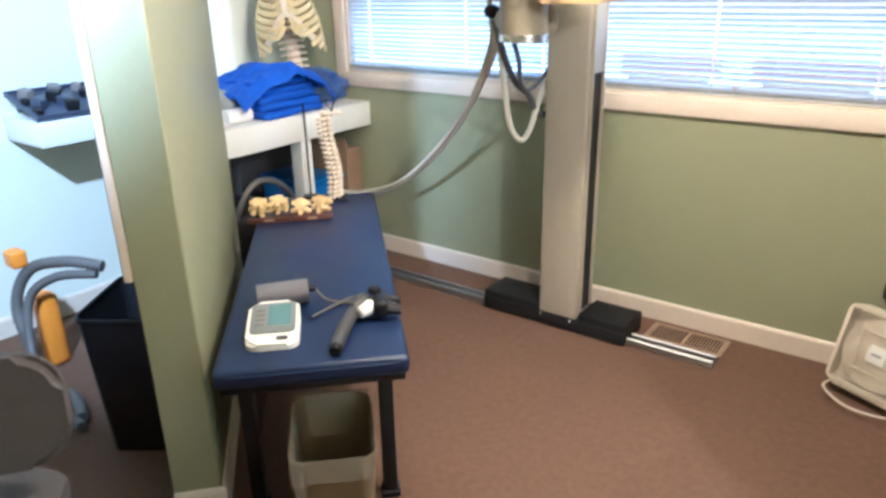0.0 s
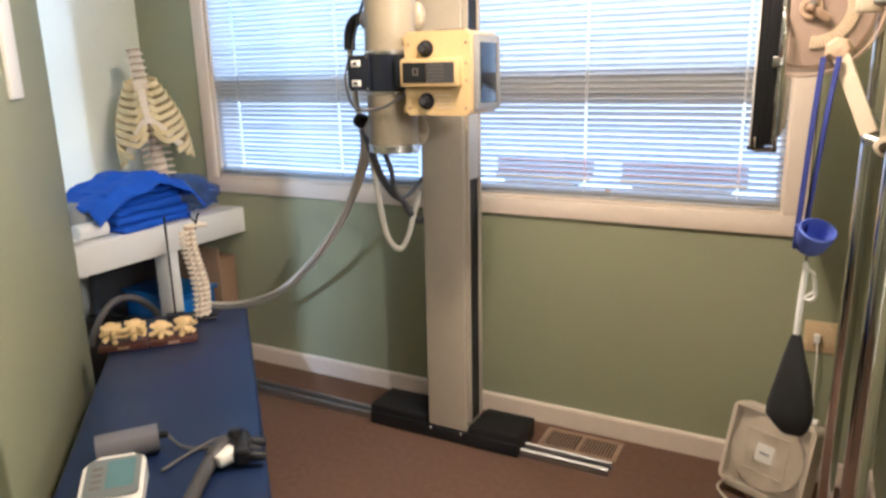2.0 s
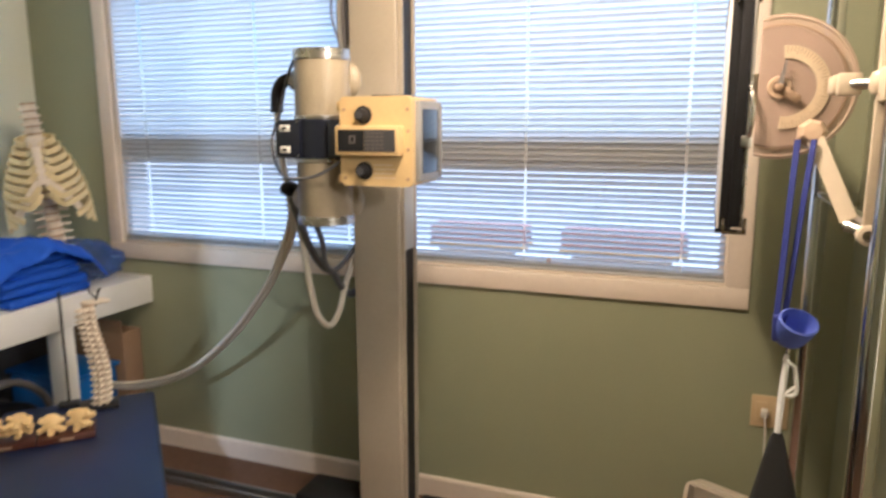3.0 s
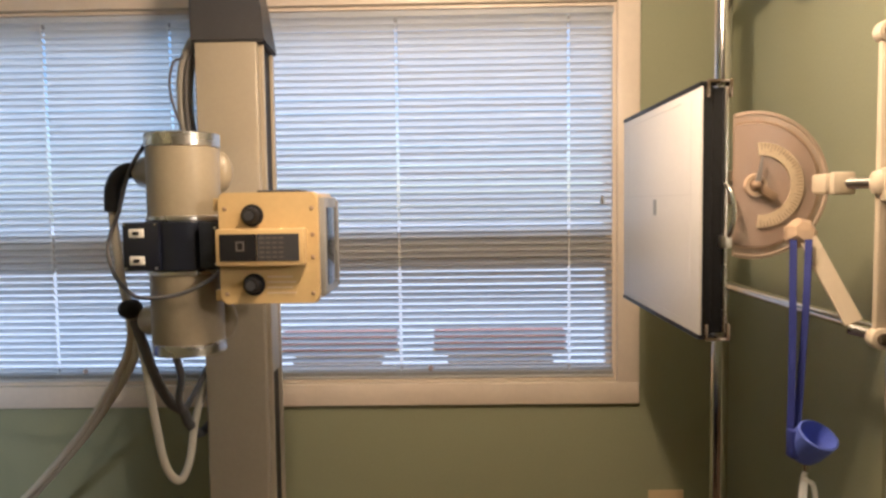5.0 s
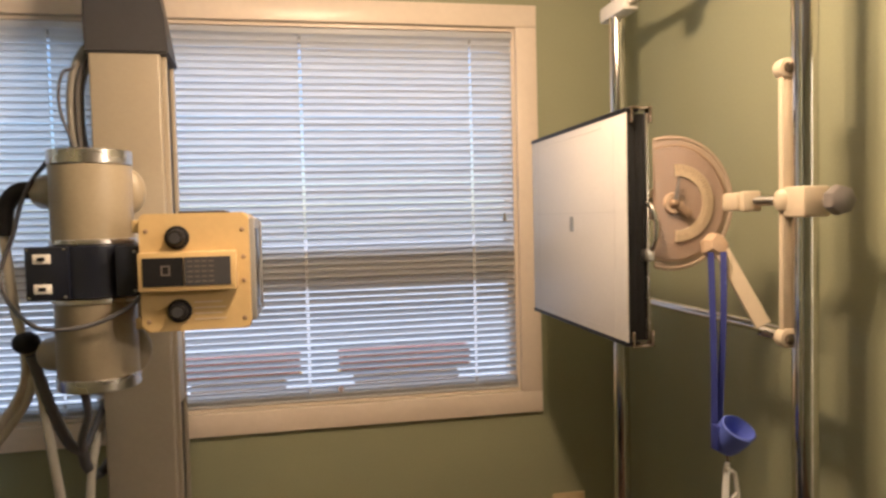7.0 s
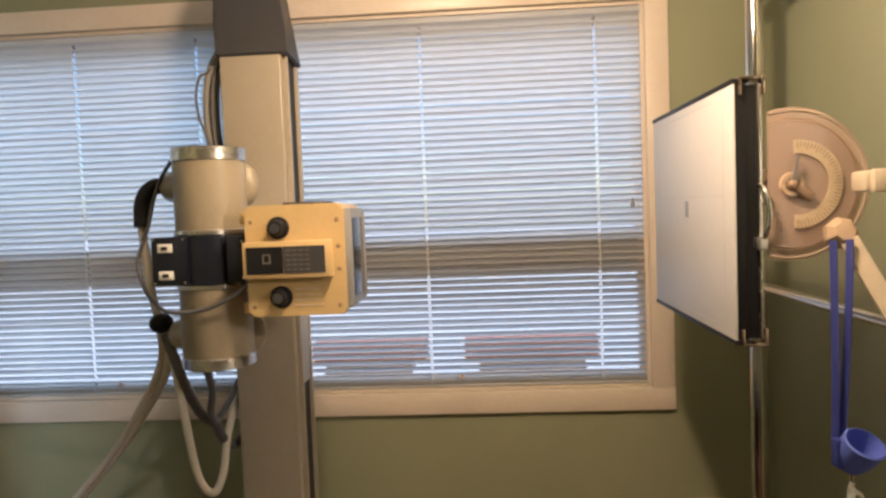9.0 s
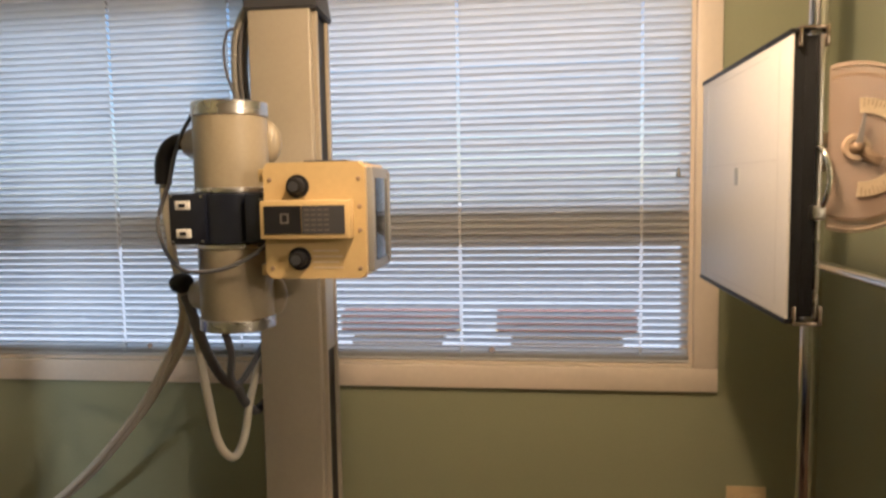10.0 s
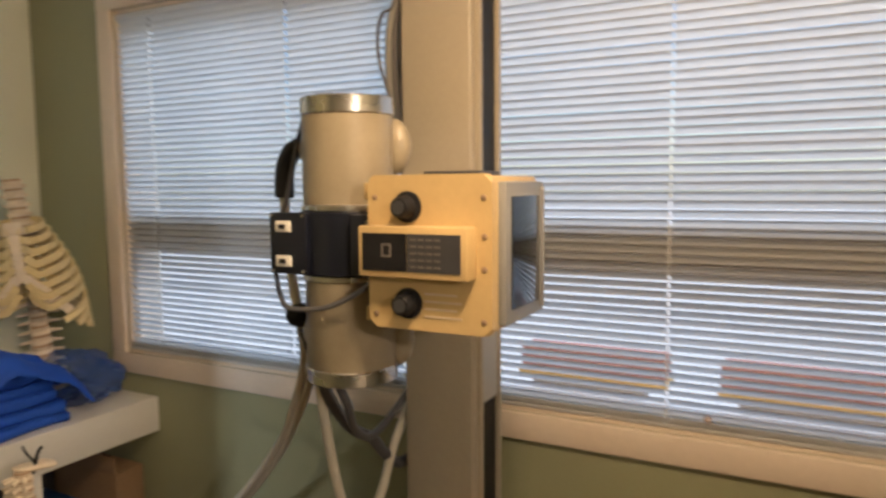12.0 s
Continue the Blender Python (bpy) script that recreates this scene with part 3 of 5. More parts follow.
bmesh.ops.bevel(bm, geom=[e for e in bm.edges if abs(e.verts[0].co.z - e.verts[1].co.z) < 1e-5], offset=0.004, segments=3, affect="EDGES")
bm.transform(Matrix.Translation(((KX0 + KX1) / 2, KY0 + 0.007, (KZ0 + KZ1) / 2)) @ RX(90))
part("face_plate", bm, COLLI, col)
part("side_frame", box((KX1 - 0.006, KY0 + 0.03, KZ0 + 0.012), (KX1 + 0.010, KY1 - 0.004, KZ1 - 0.012), 0.004), GREYM, col, "grey metal window surround")
part("beam_window", box((KX1 + 0.009, KY0 + 0.05, KZ0 + 0.035), (KX1 + 0.012, KY1 - 0.03, KZ1 - 0.035), 0.001), MIRROR, col, "dark glass beam window")
part("rail", box((KX1 + 0.009, KY1 - 0.018, KZ0 + 0.020), (KX1 + 0.014, KY1 - 0.010, KZ1 - 0.020), 0.001), GREYM, col)
part("side_hinge", box((KX0 - 0.016, KY0 + 0.012, KZ0 + 0.005), (KX0 + 0.004, KY0 + 0.03, KZ0 + 0.03), 0.003), COLLI, col)
part("side_hinge", box((KX0 - 0.016, KY0 + 0.012, KZ1 - 0.04), (KX0 + 0.004, KY0 + 0.03, KZ1 - 0.012), 0.003), COLLI, col)
part("top_lamp_cover", box((KX0 + 0.07, KY0 + 0.06, KZ1 - 0.004), (KX0 + 0.17, KY0 + 0.15, KZ1 + 0.006), 0.003), DARKGREY, col)
lp = part("label_bar", box((KX0 + 0.002, KY0 - 0.034, 1.479), (KX1 - 0.026, KY0 + 0.002, 1.560), 0.004), COLLI, col)
part("label", box((KX0 + 0.012, KY0 - 0.036, 1.490), (KX0 + 0.092, KY0 - 0.033, 1.549)), BLACKPL, lp, "black maker's label")
part("label", box((KX0 + 0.094, KY0 - 0.036, 1.490), (KX1 - 0.036, KY0 - 0.033, 1.549)), DARKGREY, lp, "dark table of settings")
bm = bmesh.new()
for i in range(5):
    for k in range(4):
        x = KX0 + 0.100 + k * 0.014
        box((x, KY0 - 0.0372, 1.4965 + i * 0.0105), (x + 0.010, KY0 - 0.0358, 1.500 + i * 0.0105), bm=bm)
part("print", bm, PRINT, lp)
bm = box((KX0 + 0.048, KY0 - 0.0372, 1.512), (KX0 + 0.066, KY0 - 0.0358, 1.515))
box((KX0 + 0.048, KY0 - 0.0372, 1.530), (KX0 + 0.066, KY0 - 0.0358, 1.533), bm=bm)
box((KX0 + 0.048, KY0 - 0.0372, 1.515), (KX0 + 0.051, KY0 - 0.0358, 1.530), bm=bm)
box((KX0 + 0.063, KY0 - 0.0372, 1.515), (KX0 + 0.066, KY0 - 0.0358, 1.530), bm=bm)
part("emblem", bm, PRINT, lp)
for z in (1.589, 1.435):
    kn = part("knob", lathe([(0.0, 0.030), (0.014, 0.030), (0.0165, 0.027), (0.0185, 0.006), (0.025, 0.004), (0.025, 0.0)], (-0.826, KY0, z), RX(90), 28), BLACKPL, col, "black ribbed knob")
    part("knob_insert", lathe([(0.007, 0.0315), (0.011, 0.0315), (0.011, 0.0305), (0.007, 0.0305)], (-0.826, KY0, z), RX(90), 20), DARKGREY, kn)
for x in (KX0 + 0.014, KX1 - 0.014):
    for z in (KZ0 + 0.022, KZ1 - 0.036):
        part("bolt", lathe([(0.0, 0.003), (0.004, 0.002), (0.005, 0.0)], (x, KY0, z), RX(90), 10), BROWNREG, col)
for z in (1.495, 1.545):
    part("bolt", lathe([(0.0, 0.003), (0.004, 0.002), (0.005, 0.0)], (KX1 - 0.013, KY0, z), RX(90), 10), BROWNREG, col)
bm = bmesh.new()
for i in range(4):
    box((KX0 + 0.105, KY0 - 0.0012, 1.414 + i * 0.012), (KX0 + 0.17 - 0.008 * (i % 2), KY0 + 0.001, 1.4175 + i * 0.012), bm=bm)
part("print", bm, SCALE, col)


def cable(name, pts, r, material, label, n=10, group="cables of the X-ray tube", ribbed=0.0):
    t = thing(name, pose(*pts[-1]), label, "cable", group)
    part("sheath", sweep(pts, r, n, 10, ribbed=ribbed), material, t)
    return t


SL = (TX - 0.122, TY + 0.055, 1.700)
HV = "thick pale grey high-voltage cable sagging to the floor box"
tc = cable("tube_cable", [SL, (-1.187, 2.555, 1.698), (-1.218, 2.56, 1.663), (-1.223, 2.56, 1.60), (-1.216, 2.56, 1.51), (-1.208, 2.56, 1.43), (-1.196, 2.565, 1.35), (-1.215, 2.60, 1.25), (-1.32, 2.69, 1.115), (-1.46, 2.79, 0.96), (-1.72, 2.89, 0.71), (-2.0, 2.95, 0.505), (-2.3, 2.97, 0.40), (-2.5, 2.9, 0.40)], 0.0105, CABLE, HV)
part("boot", sweep([SL, (-1.187, 2.555, 1.698), (-1.218, 2.56, 1.663), (-1.223, 2.56, 1.60)], 0.020, 8), BLACKPL, tc, "black rubber cable boot")
cable("tube_cable", [(TX - 0.115, TY + 0.06, 1.34), (-1.17, 2.58, 1.335), (-1.19, 2.59, 1.27), (-1.225, 2.63, 1.20), (-1.34, 2.72, 1.07), (-1.49, 2.82, 0.915), (-1.74, 2.92, 0.68), (-2.02, 2.98, 0.48), (-2.3, 3.0, 0.37), (-2.5, 2.94, 0.37)], 0.0105, CABLE, HV)
cable("loop_cable", [(-1.185, 2.57, 1.34), (-1.172, 2.59, 1.22), (-1.16, 2.61, 1.06), (-1.15, 2.64, 0.925), (-1.138, 2.70, 0.865), (-1.132, 2.76, 0.90), (-1.14, 2.84, 1.0), (-1.116, 2.93, 1.15)], 0.011, CABLE, "pale cable hanging in a loop below the tube")
cable("dark_cable", [(-1.180, 2.56, 1.33), (-1.152, 2.60, 1.18), (-1.144, 2.67, 1.09), (-1.137, 2.74, 1.045), (-1.146, 2.80, 0.99), (-1.140, 2.87, 0.94), (-1.116, 2.94, 0.97)], 0.013, CABLED, "dark braided cable below the tube", 10, "cables of the X-ray tube", 0.06)
cable("dark_cable", [(TX - 0.03, TY - 0.02, 1.265), (-1.06, 2.54, 1.19), (-1.10, 2.62, 1.11), (-1.125, 2.72, 1.06), (-1.13, 2.84, 1.09), (-1.116, 2.93, 1.16)], 0.009, CABLED, "dark thin cable below the tube")
for dx, dy, r, m_, lb in ((0.0, 0.0, 0.012, CABLEM, "grey cable bowing out beside the column"), (0.016, 0.026, 0.011, CABLEM, "grey cable bowing out beside the column"), (0.020, -0.012, 0.007, HOSE, "dark grey cable bowing out beside the column")):
    cable("column_cable", [(-1.118 + dx / 3, 2.90 + dy, 1.55), (-1.140 + dx, 2.90 + dy, 1.68), (-1.164 + dx, 2.90 + dy, 1.80), (-1.174 + dx, 2.90 + dy, 1.90), (-1.170 + dx, 2.90 + dy, 2.0), (-1.148 + dx, 2.90 + dy, 2.07), (-1.112, 2.90 + dy, 2.12)], r, m_, lb, 10, "cables beside the column")
cable("thin_wire", [(-1.150, 2.885, 1.78), (-1.176, 2.885, 1.86), (-1.195, 2.885, 1.92), (-1.199, 2.885, 1.98), (-1.186, 2.885, 2.03), (-1.160, 2.89, 2.045), (-1.130, 2.90, 2.10)], 0.004, CABLED, "thin dark wire bowing out beside the column", 10, "cables beside the column")
cable("control_wire", [(-1.085, 2.46, 1.770), (-1.110, 2.49, 1.752), (-1.150, 2.52, 1.715), (-1.178, 2.535, 1.665), (-1.196, 2.535, 1.60), (-1.214, 2.53, 1.55), (-1.220, 2.52, 1.505), (-1.190, 2.49, 1.450), (-1.135, 2.44, 1.415), (-1.082, 2.402, 1.405), (-1.004, 2.402, 1.412), (-0.938, 2.402, 1.441), (-0.905, 2.41, 1.468)], 0.0048, CABLED, "dark grey control wire looped round the tube")
cl = thing("cable_clamp", pose(-1.19, 2.565, 1.36), "black cable tie block gathering the tube cables", "cable clamp")
part("block", ball((-1.190, 2.562, 1.358), 0.032, (0.9, 1.1, 0.8)), BLACKPL, cl)

# floor rails for the column
for y, r in ((2.872, 0.010), (2.925, 0.008)):
    fr = thing("floor_rail", pose(-1.2, y, 0), "round steel floor rail for the X-ray column", "rail", "floor rails")
    part("rail", rod((-2.75, y, 0.026), (-0.343, y, 0.026), r, None, 16, None, 0.002), ALU, fr)
    part("foot_strip", box((-2.75, y - 0.007, 0.0), (-0.343, y + 0.007, 0.018), 0.001), ALU, fr)

# ---- chrome cassette stand on the east side ----
st = thing("cassette_stand", pose(0.34, 2.4, 0), "chrome pole stand with a tilting white cassette holder", "cassette stand")
P1, P2, PR = (0.380, 2.026), (0.378, 2.842), 0.024
for px, py in (P1, P2):
    part("pole", rod((px, py, 0.02), (px, py, ZC - 0.01), PR, None, 32), CHROME, st)
    part("foot", lathe([(0.0, 0.0), (0.050, 0.0), (0.052, 0.006), (0.048, 0.045), (0.036, 0.062), (0.030, 0.075), (0.0, 0.075)], (px, py, 0), None, 28), WHITEPL, st, "white moulded pole foot")
    part("collar", lathe([(0.0, -0.02), (0.034, -0.02), (0.036, 0.0), (0.034, 0.02), (0.0, 0.02)], (px, py, ZC - 0.03), None, 24), WHITEPL, st)
part("crossbar", rod((P1[0] + 0.0, P1[1] + 0.02, 1.372), (P2[0], P2[1], 1.372), 0.013, None, 20), CHROME, st)
br = part("top_bracket", box((0.352, 2.745, 2.205), (0.404, 2.91, 2.25), 0.006), WHITEPL, st, "white top bracket")
part("bracket_arm", box((0.364, 2.47, 2.218), (0.394, 2.745, 2.242), 0.004), CHROME, br)
part("pulley", rod((0.364, 2.53, 2.20), (0.394, 2.53, 2.20), 0.03, None, 24, None, 0.003), WHITEPL, br)
# the holder
HX, HY0, HY1, HZ0, HZ1 = 0.102, 2.214, 2.836, 1.334, 1.838
ho = part("cassette_holder", box((HX + 0.0045, HY0 + 0.004, HZ0 + 0.006), (HX + 0.024, HY1, HZ1 - 0.006), 0.001), BLACK, st, "black holder frame")
part("front_panel", box((HX, HY0 + 0.001, HZ0 + 0.004), (HX + 0.005, HY1, HZ1 - 0.004), 0.001), PANEL, ho, "white laminate front panel")
part("centre_mark", box((HX - 0.001, 2.515, 1.575), (HX + 0.001, 2.537, 1.612)), BPGREY, ho)
for lo, hi in (((2.26, 1.62), (2.80, 1.621)), ((2.27, 1.36), (2.271, 1.81)), ((2.78, 1.36), (2.781, 1.81)), ((2.33, 1.36), (2.73, 1.361)), ((2.33, 1.81), (2.73, 1.811))):
    part("guide_line", box((HX - 0.0005, *lo), (HX + 0.001, *hi)), FAINT, ho)
for z0, z1 in ((HZ0, HZ0 + 0.010), (HZ1 - 0.010, HZ1)):
    part("edge_trim", box((HX - 0.002, HY0, z0), (HX + 0.030, HY1 + 0.002, z1), 0.002), BLACK, ho, "black edge trim")
    part("end_bracket", box((HX + 0.012, HY0 - 0.005, z1 - 0.003 if z0 > 1.5 else z0 - 0.002), (HX + 0.060, HY0 + 0.040, z1 + 0.003 if z0 > 1.5 else z0 + 0.004), 0.001), BRACKET, ho, "steel corner bracket")
    zz = (z0, z1 + 0.022) if z0 < 1.5 else (z0 - 0.022, z1)
    part("bracket_lip", box((HX + 0.010, HY0 - 0.0055, zz[0]), (HX + 0.016, HY0 + 0.016, zz[1]), 0.001), BRACKET, ho)
    part("bracket_lip", box((HX + 0.052, HY0 - 0.0055, zz[0]), (HX + 0.0595, HY0 + 0.016, zz[1]), 0.001), BRACKET, ho)
part("back_plate", box((HX + 0.0465, HY0, HZ0 + 0.012), (HX + 0.0535, HY1, HZ1 - 0.012), 0.001), STEEL, ho, "steel back plate")
part("tray", box((HX + 0.024, HY0 + 0.004, HZ0 + 0.012), (HX + 0.046, HY1 - 0.01, HZ1 - 0.012), 0.001), BLACK, ho, "black cassette tray")
part("handle", sweep([(HX + 0.050, HY0 + 0.006, 1.53), (HX + 0.052, HY0 - 0.018, 1.545), (HX + 0.056, HY0 - 0.028, 1.585), (HX + 0.052, HY0 - 0.018, 1.625), (HX + 0.050, HY0 + 0.006, 1.64)], 0.005, 6, 10), CHROME, ho, "chrome pull handle")
part("latch", box((HX + 0.036, HY0 - 0.014, 1.515), (HX + 0.058, HY0 + 0.006, 1.54), 0.004), STEEL, ho)
# the protractor
DC = (0.203, 2.216, 1.636)


def cut(bm, x):
    """Cuts away all that lies on the near side of x."""
    bmesh.ops.bisect_plane(bm, geom=bm.verts[:] + bm.edges[:] + bm.faces[:], plane_co=(x, 0, 0), plane_no=(1, 0, 0), clear_inner=True)
    return bm


dial = part("protractor_disc", cut(lathe([(0.0, 0.0), (0.141, 0.0), (0.143, 0.003), (0.143, 0.010), (0.137, 0.012), (0.135, 0.009), (0.0, 0.009)], DC, RX(90), 56), 0.164), CLEAR, st, "clear tan acrylic protractor disc")
part("rim_groove", cut(lathe([(0.120, 0.0095), (0.120, 0.0125), (0.124, 0.0125), (0.124, 0.0095)], DC, RX(90), 56), 0.164), BROWNREG, dial)
part("inner_disc", cut(lathe([(0.0, 0.010), (0.118, 0.010), (0.120, 0.012), (0.118, 0.014), (0.0, 0.014)], DC, RX(90), 56), 0.164), CLEAR, dial)
bm = bmesh.new()
arc = [radians(-95 + 190 * i / 32) for i in range(33)]
grid = [[bm.verts.new((DC[0] + 0.010 + r * math.cos(a), DC[1] - d, DC[2] + r * math.sin(a))) for r, d in ((0.057, 0.0145), (0.057, 0.0165), (0.082, 0.0165), (0.082, 0.0145))] for a in arc]
for p, q in zip(grid, grid[1:]):
    for i in range(4):
        bm.faces.new((p[i], p[(i + 1) % 4], q[(i + 1) % 4], q[i]))
bm.faces.new(grid[0])
bm.faces.new(grid[-1])
scl = part("angle_scale", bm, SCALE, dial, "printed cream angle scale")
bm = bmesh.new()
for i in range(37):
    a = radians(-90 + 5 * i)
    r0 = 0.070 if i % 3 else 0.066
    box((-0.0006, -0.0002, r0), (0.0006, 0.0006, 0.080), bm=bm, m=Matrix.Translation((DC[0] + 0.010, DC[1] - 0.0168, DC[2])) @ RY(90 - math.degrees(a)))
part("ticks", bm, BROWNREG, scl)
part("hub_ring", lathe([(0.013, 0.014), (0.013, 0.020), (0.021, 0.020), (0.023, 0.014)], DC, RX(90), 28), TANPL, dial)
part("hub", lathe([(0.0, 0.030), (0.005, 0.029), (0.009, 0.024), (0.012, 0.014), (0.012, 0.0)], DC, RX(90), 24), BROWNREG, dial)
bm = bmesh.new()
box((-0.006, -0.026, 0.0), (0.006, -0.022, 0.055), bm=bm, m=Matrix.Translation(DC) @ RY(10))
for v in bm.verts:
    if v.co.z > DC[2] + 0.03:
        v.co.x += (DC[0] + 0.009 - v.co.x) * 0.75
part("needle", bm, GREYPL, dial, "dark pointer")
part("weight_tail", box((-0.009, -0.024, -0.045), (0.009, -0.018, -0.008), 0.003, m=Matrix.Translation(DC) @ RY(-55)), BROWNREG, dial)
part("axle", rod((DC[0], DC[1] + 0.02, DC[2]), (DC[0], HY1 - 0.02, DC[2]), 0.014, None, 16), STEEL, st)
part("holder_yoke", box((HX + 0.0535, 2.30, 1.60), (DC[0] + 0.02, 2.75, 1.67), 0.006), IVORY, st)
# links from the disc to the pole
BX, BY = 0.356, 2.052
part("rack_bar", box((BX - 0.010, BY - 0.007, 1.372), (BX + 0.010, BY + 0.007, 1.888), 0.003), IVORY, st, "ivory slotted bar")
for z in (1.888, 1.366):
    eye_end = part("bar_end", rod((BX, BY + 0.012, z), (BX, BY - 0.012, z), 0.019, None, 20, None, 0.003), IVORY, st)
    part("washer", rod((BX, BY - 0.012, z), (BX, BY - 0.017, z), 0.011, None, 14, None, 0.001), BRACKET, eye_end)
part("arm", box((0.290, 2.085, 1.615), (0.330, 2.103, 1.655), 0.004), IVORY, st, "ivory link arm")
part("arm", box((0.282, 2.098, 1.617), (0.304, 2.150, 1.653), 0.006), IVORY, st, "ivory link arm")
part("pin", rod((0.310, 2.096, 1.635), (BX, 2.066, 1.635), 0.010, None, 14), STEEL, st)
part("slider", lathe([(0.0, -0.021), (0.014, -0.019), (0.019, -0.01), (0.019, 0.01), (0.014, 0.019), (0.0, 0.021)], (BX - 0.004, BY - 0.004, 1.635), None, 20), IVORY, st)
cb = part("clamp_block", box((0.345, 1.984, 1.602), (0.404, 2.046, 1.660), 0.006), IVORY, st, "white pole clamp")
kb = part("clamp_knob", lathe([(0.008, 0.0), (0.014, 0.004), (0.026, 0.010), (0.029, 0.022), (0.026, 0.034), (0.016, 0.040), (0.0, 0.041)], (0.390, 1.972, 1.632), RX(90), 7), GREYPL, st, "grey star knob")
part("knob_shaft", rod((0.390, 1.985, 1.632), (0.390, 1.962, 1.632), 0.009, None, 12), STEEL, kb)
d0, d1 = Vector((0.268, 2.128, 1.535)), Vector((0.330, 2.085, 1.388))
bm = sweep([d0, (d0 + d1) / 2, d1], 0.01, 4, flat=(0.015, 0.006, (0.9, -0.2, 0.4)))
part("brace", bm, IVORY, st, "ivory diagonal brace")
part("pin", rod((0.325, 2.09, 1.378), (0.354, 2.066, 1.370), 0.011, None, 14), STEEL, st)
part("strap_knob", lathe([(0.0, -0.022), (0.020, -0.020), (0.028, -0.008), (0.028, 0.010), (0.018, 0.022), (0.0, 0.024)], (0.262, 2.145, 1.545), RX(75), 7), TANPL, st, "tan plastic knob") 

# ---- chin strap, hook and counterweight bag ----
cs = thing("chin_strap", pose(0.262, 2.10, 1.16), "blue nylon head strap with a padded blue cup", "strap")
part("webbing", sweep([(0.236, 2.115, 1.535), (0.230, 2.10, 1.42), (0.226, 2.09, 1.30), (0.222, 2.085, 1.18)], 0.01, 6, flat=(0.0062, 0.0012, (0.8, -0.6, 0))), BLUE, cs)
part("webbing", sweep([(0.264, 2.115, 1.535), (0.254, 2.10, 1.43), (0.246, 2.095, 1.32), (0.236, 2.09, 1.18)], 0.01, 6, flat=(0.0062, 0.0012, (0.7, -0.7, 0))), BLUE, cs)
bm = lathe([(0.030, -0.030), (0.036, -0.018), (0.041, 0.005), (0.043, 0.024), (0.039, 0.026), (0.036, 0.006), (0.031, -0.016), (0.024, -0.026)], (0, 0, 0), None, 32)
bm.transform(Matrix.Translation((0.254, 2.075, 1.172)) @ RX(34) @ RY(14) @ Matrix.Diagonal((0.86, 0.76, 1.05, 1)))
part("cup", bm, BLUECUP, cs)
part("stitching", box((0.216, 2.066, 1.147), (0.232, 2.09, 1.197), 0.003), BLUE, cs)
hk = thing("snap_hook", pose(0.268, 2.08, 1.08), "white snap hook on a knotted white cord", "hook")
part("swivel", rod((0.246, 2.078, 1.142), (0.247, 2.078, 1.118), 0.005, 0.004, 10), CHROME, hk)
part("hook", sweep([(0.247, 2.078, 1.120), (0.243, 2.078, 1.108), (0.250, 2.078, 1.103), (0.261, 2.078, 1.095), (0.266, 2.078, 1.070), (0.268, 2.078, 1.045), (0.258, 2.078, 1.036), (0.248, 2.078, 1.038)], 0.0045, 6, 10), WHITEPL, hk, "white enamelled hook")
part("gate", rod((0.248, 2.078, 1.038), (0.266, 2.078, 1.056), 0.0035, None, 8), WHITEPL, hk)
part("cord", sweep([(0.247, 2.079, 1.110), (0.245, 2.08, 1.05), (0.243, 2.08, 0.99), (0.242, 2.08, 0.945)], 0.0055, 4, 8), CORD, hk)
part("cord", sweep([(0.244, 2.082, 1.105), (0.240, 2.083, 1.03), (0.239, 2.082, 0.945)], 0.004, 4, 8), CORD, hk)
cwt = thing("counterweight_bag", pose(0.245, 2.08, 0.73), "black cloth counterweight bag hanging from a cord", "bag")
bm = bmesh.new()
rings = []
for z, hw, hd, cx in ((0.956, 0.008, 0.006, 0.242), (0.945, 0.013, 0.010, 0.242), (0.90, 0.023, 0.017, 0.243), (0.84, 0.037, 0.027, 0.245), (0.79, 0.046, 0.034, 0.245), (0.765, 0.047, 0.036, 0.245), (0.742, 0.034, 0.030, 0.251), (0.728, 0.024, 0.022, 0.255)):
    rings.append([bm.verts.new((cx + hw * math.copysign(abs(math.cos(a)) ** 0.6, math.cos(a)), 2.08 + hd * math.copysign(abs(math.sin(a)) ** 0.6, math.sin(a)), z)) for a in (2 * math.pi * q / 28 for q in range(28))])
for p, q in zip(rings, rings[1:]):
    for i in range(28):
        bm.faces.new((p[i], p[(i + 1) % 28], q[(i + 1) % 28], q[i]))
bm.faces.new(rings[0])
bm.faces.new(rings[-1])
part("sack", rumple(bm, 0.004, 0.04, 4), BLACKCLOTH, cwt, "black cloth sack")

# ---- box fan leaning at the wall ----
FM = Matrix.Translation((0.185, 2.93, 0.045)) @ RZ(-26) @ RX(-16)
fan = thing("box_fan", FM, "aged ivory plastic box fan leaning back on a wire stand", "fan", local=True)
FW, FH, FD = 0.30, 0.30, 0.075
bm = rounded_prism(FW, FH, 0.03, -FD / 2, FD / 2, 6)
bm.transform(Matrix.Translation((0, 0, FH / 2)) @ RX(90))
for f in [f for f in bm.faces if len(f.verts) > 4]:
    bmesh.ops.inset_region(bm, faces=[f], thickness=0.010)
for f in [f for f in bm.faces if len(f.verts) > 4]:
    if f.calc_center_median().y < 0:
        bmesh.ops.inset_region(bm, faces=[f], thickness=0.002, depth=-0.055)
part("housing", bm, FANPL, fan, angle=30)
bm = bmesh.new()
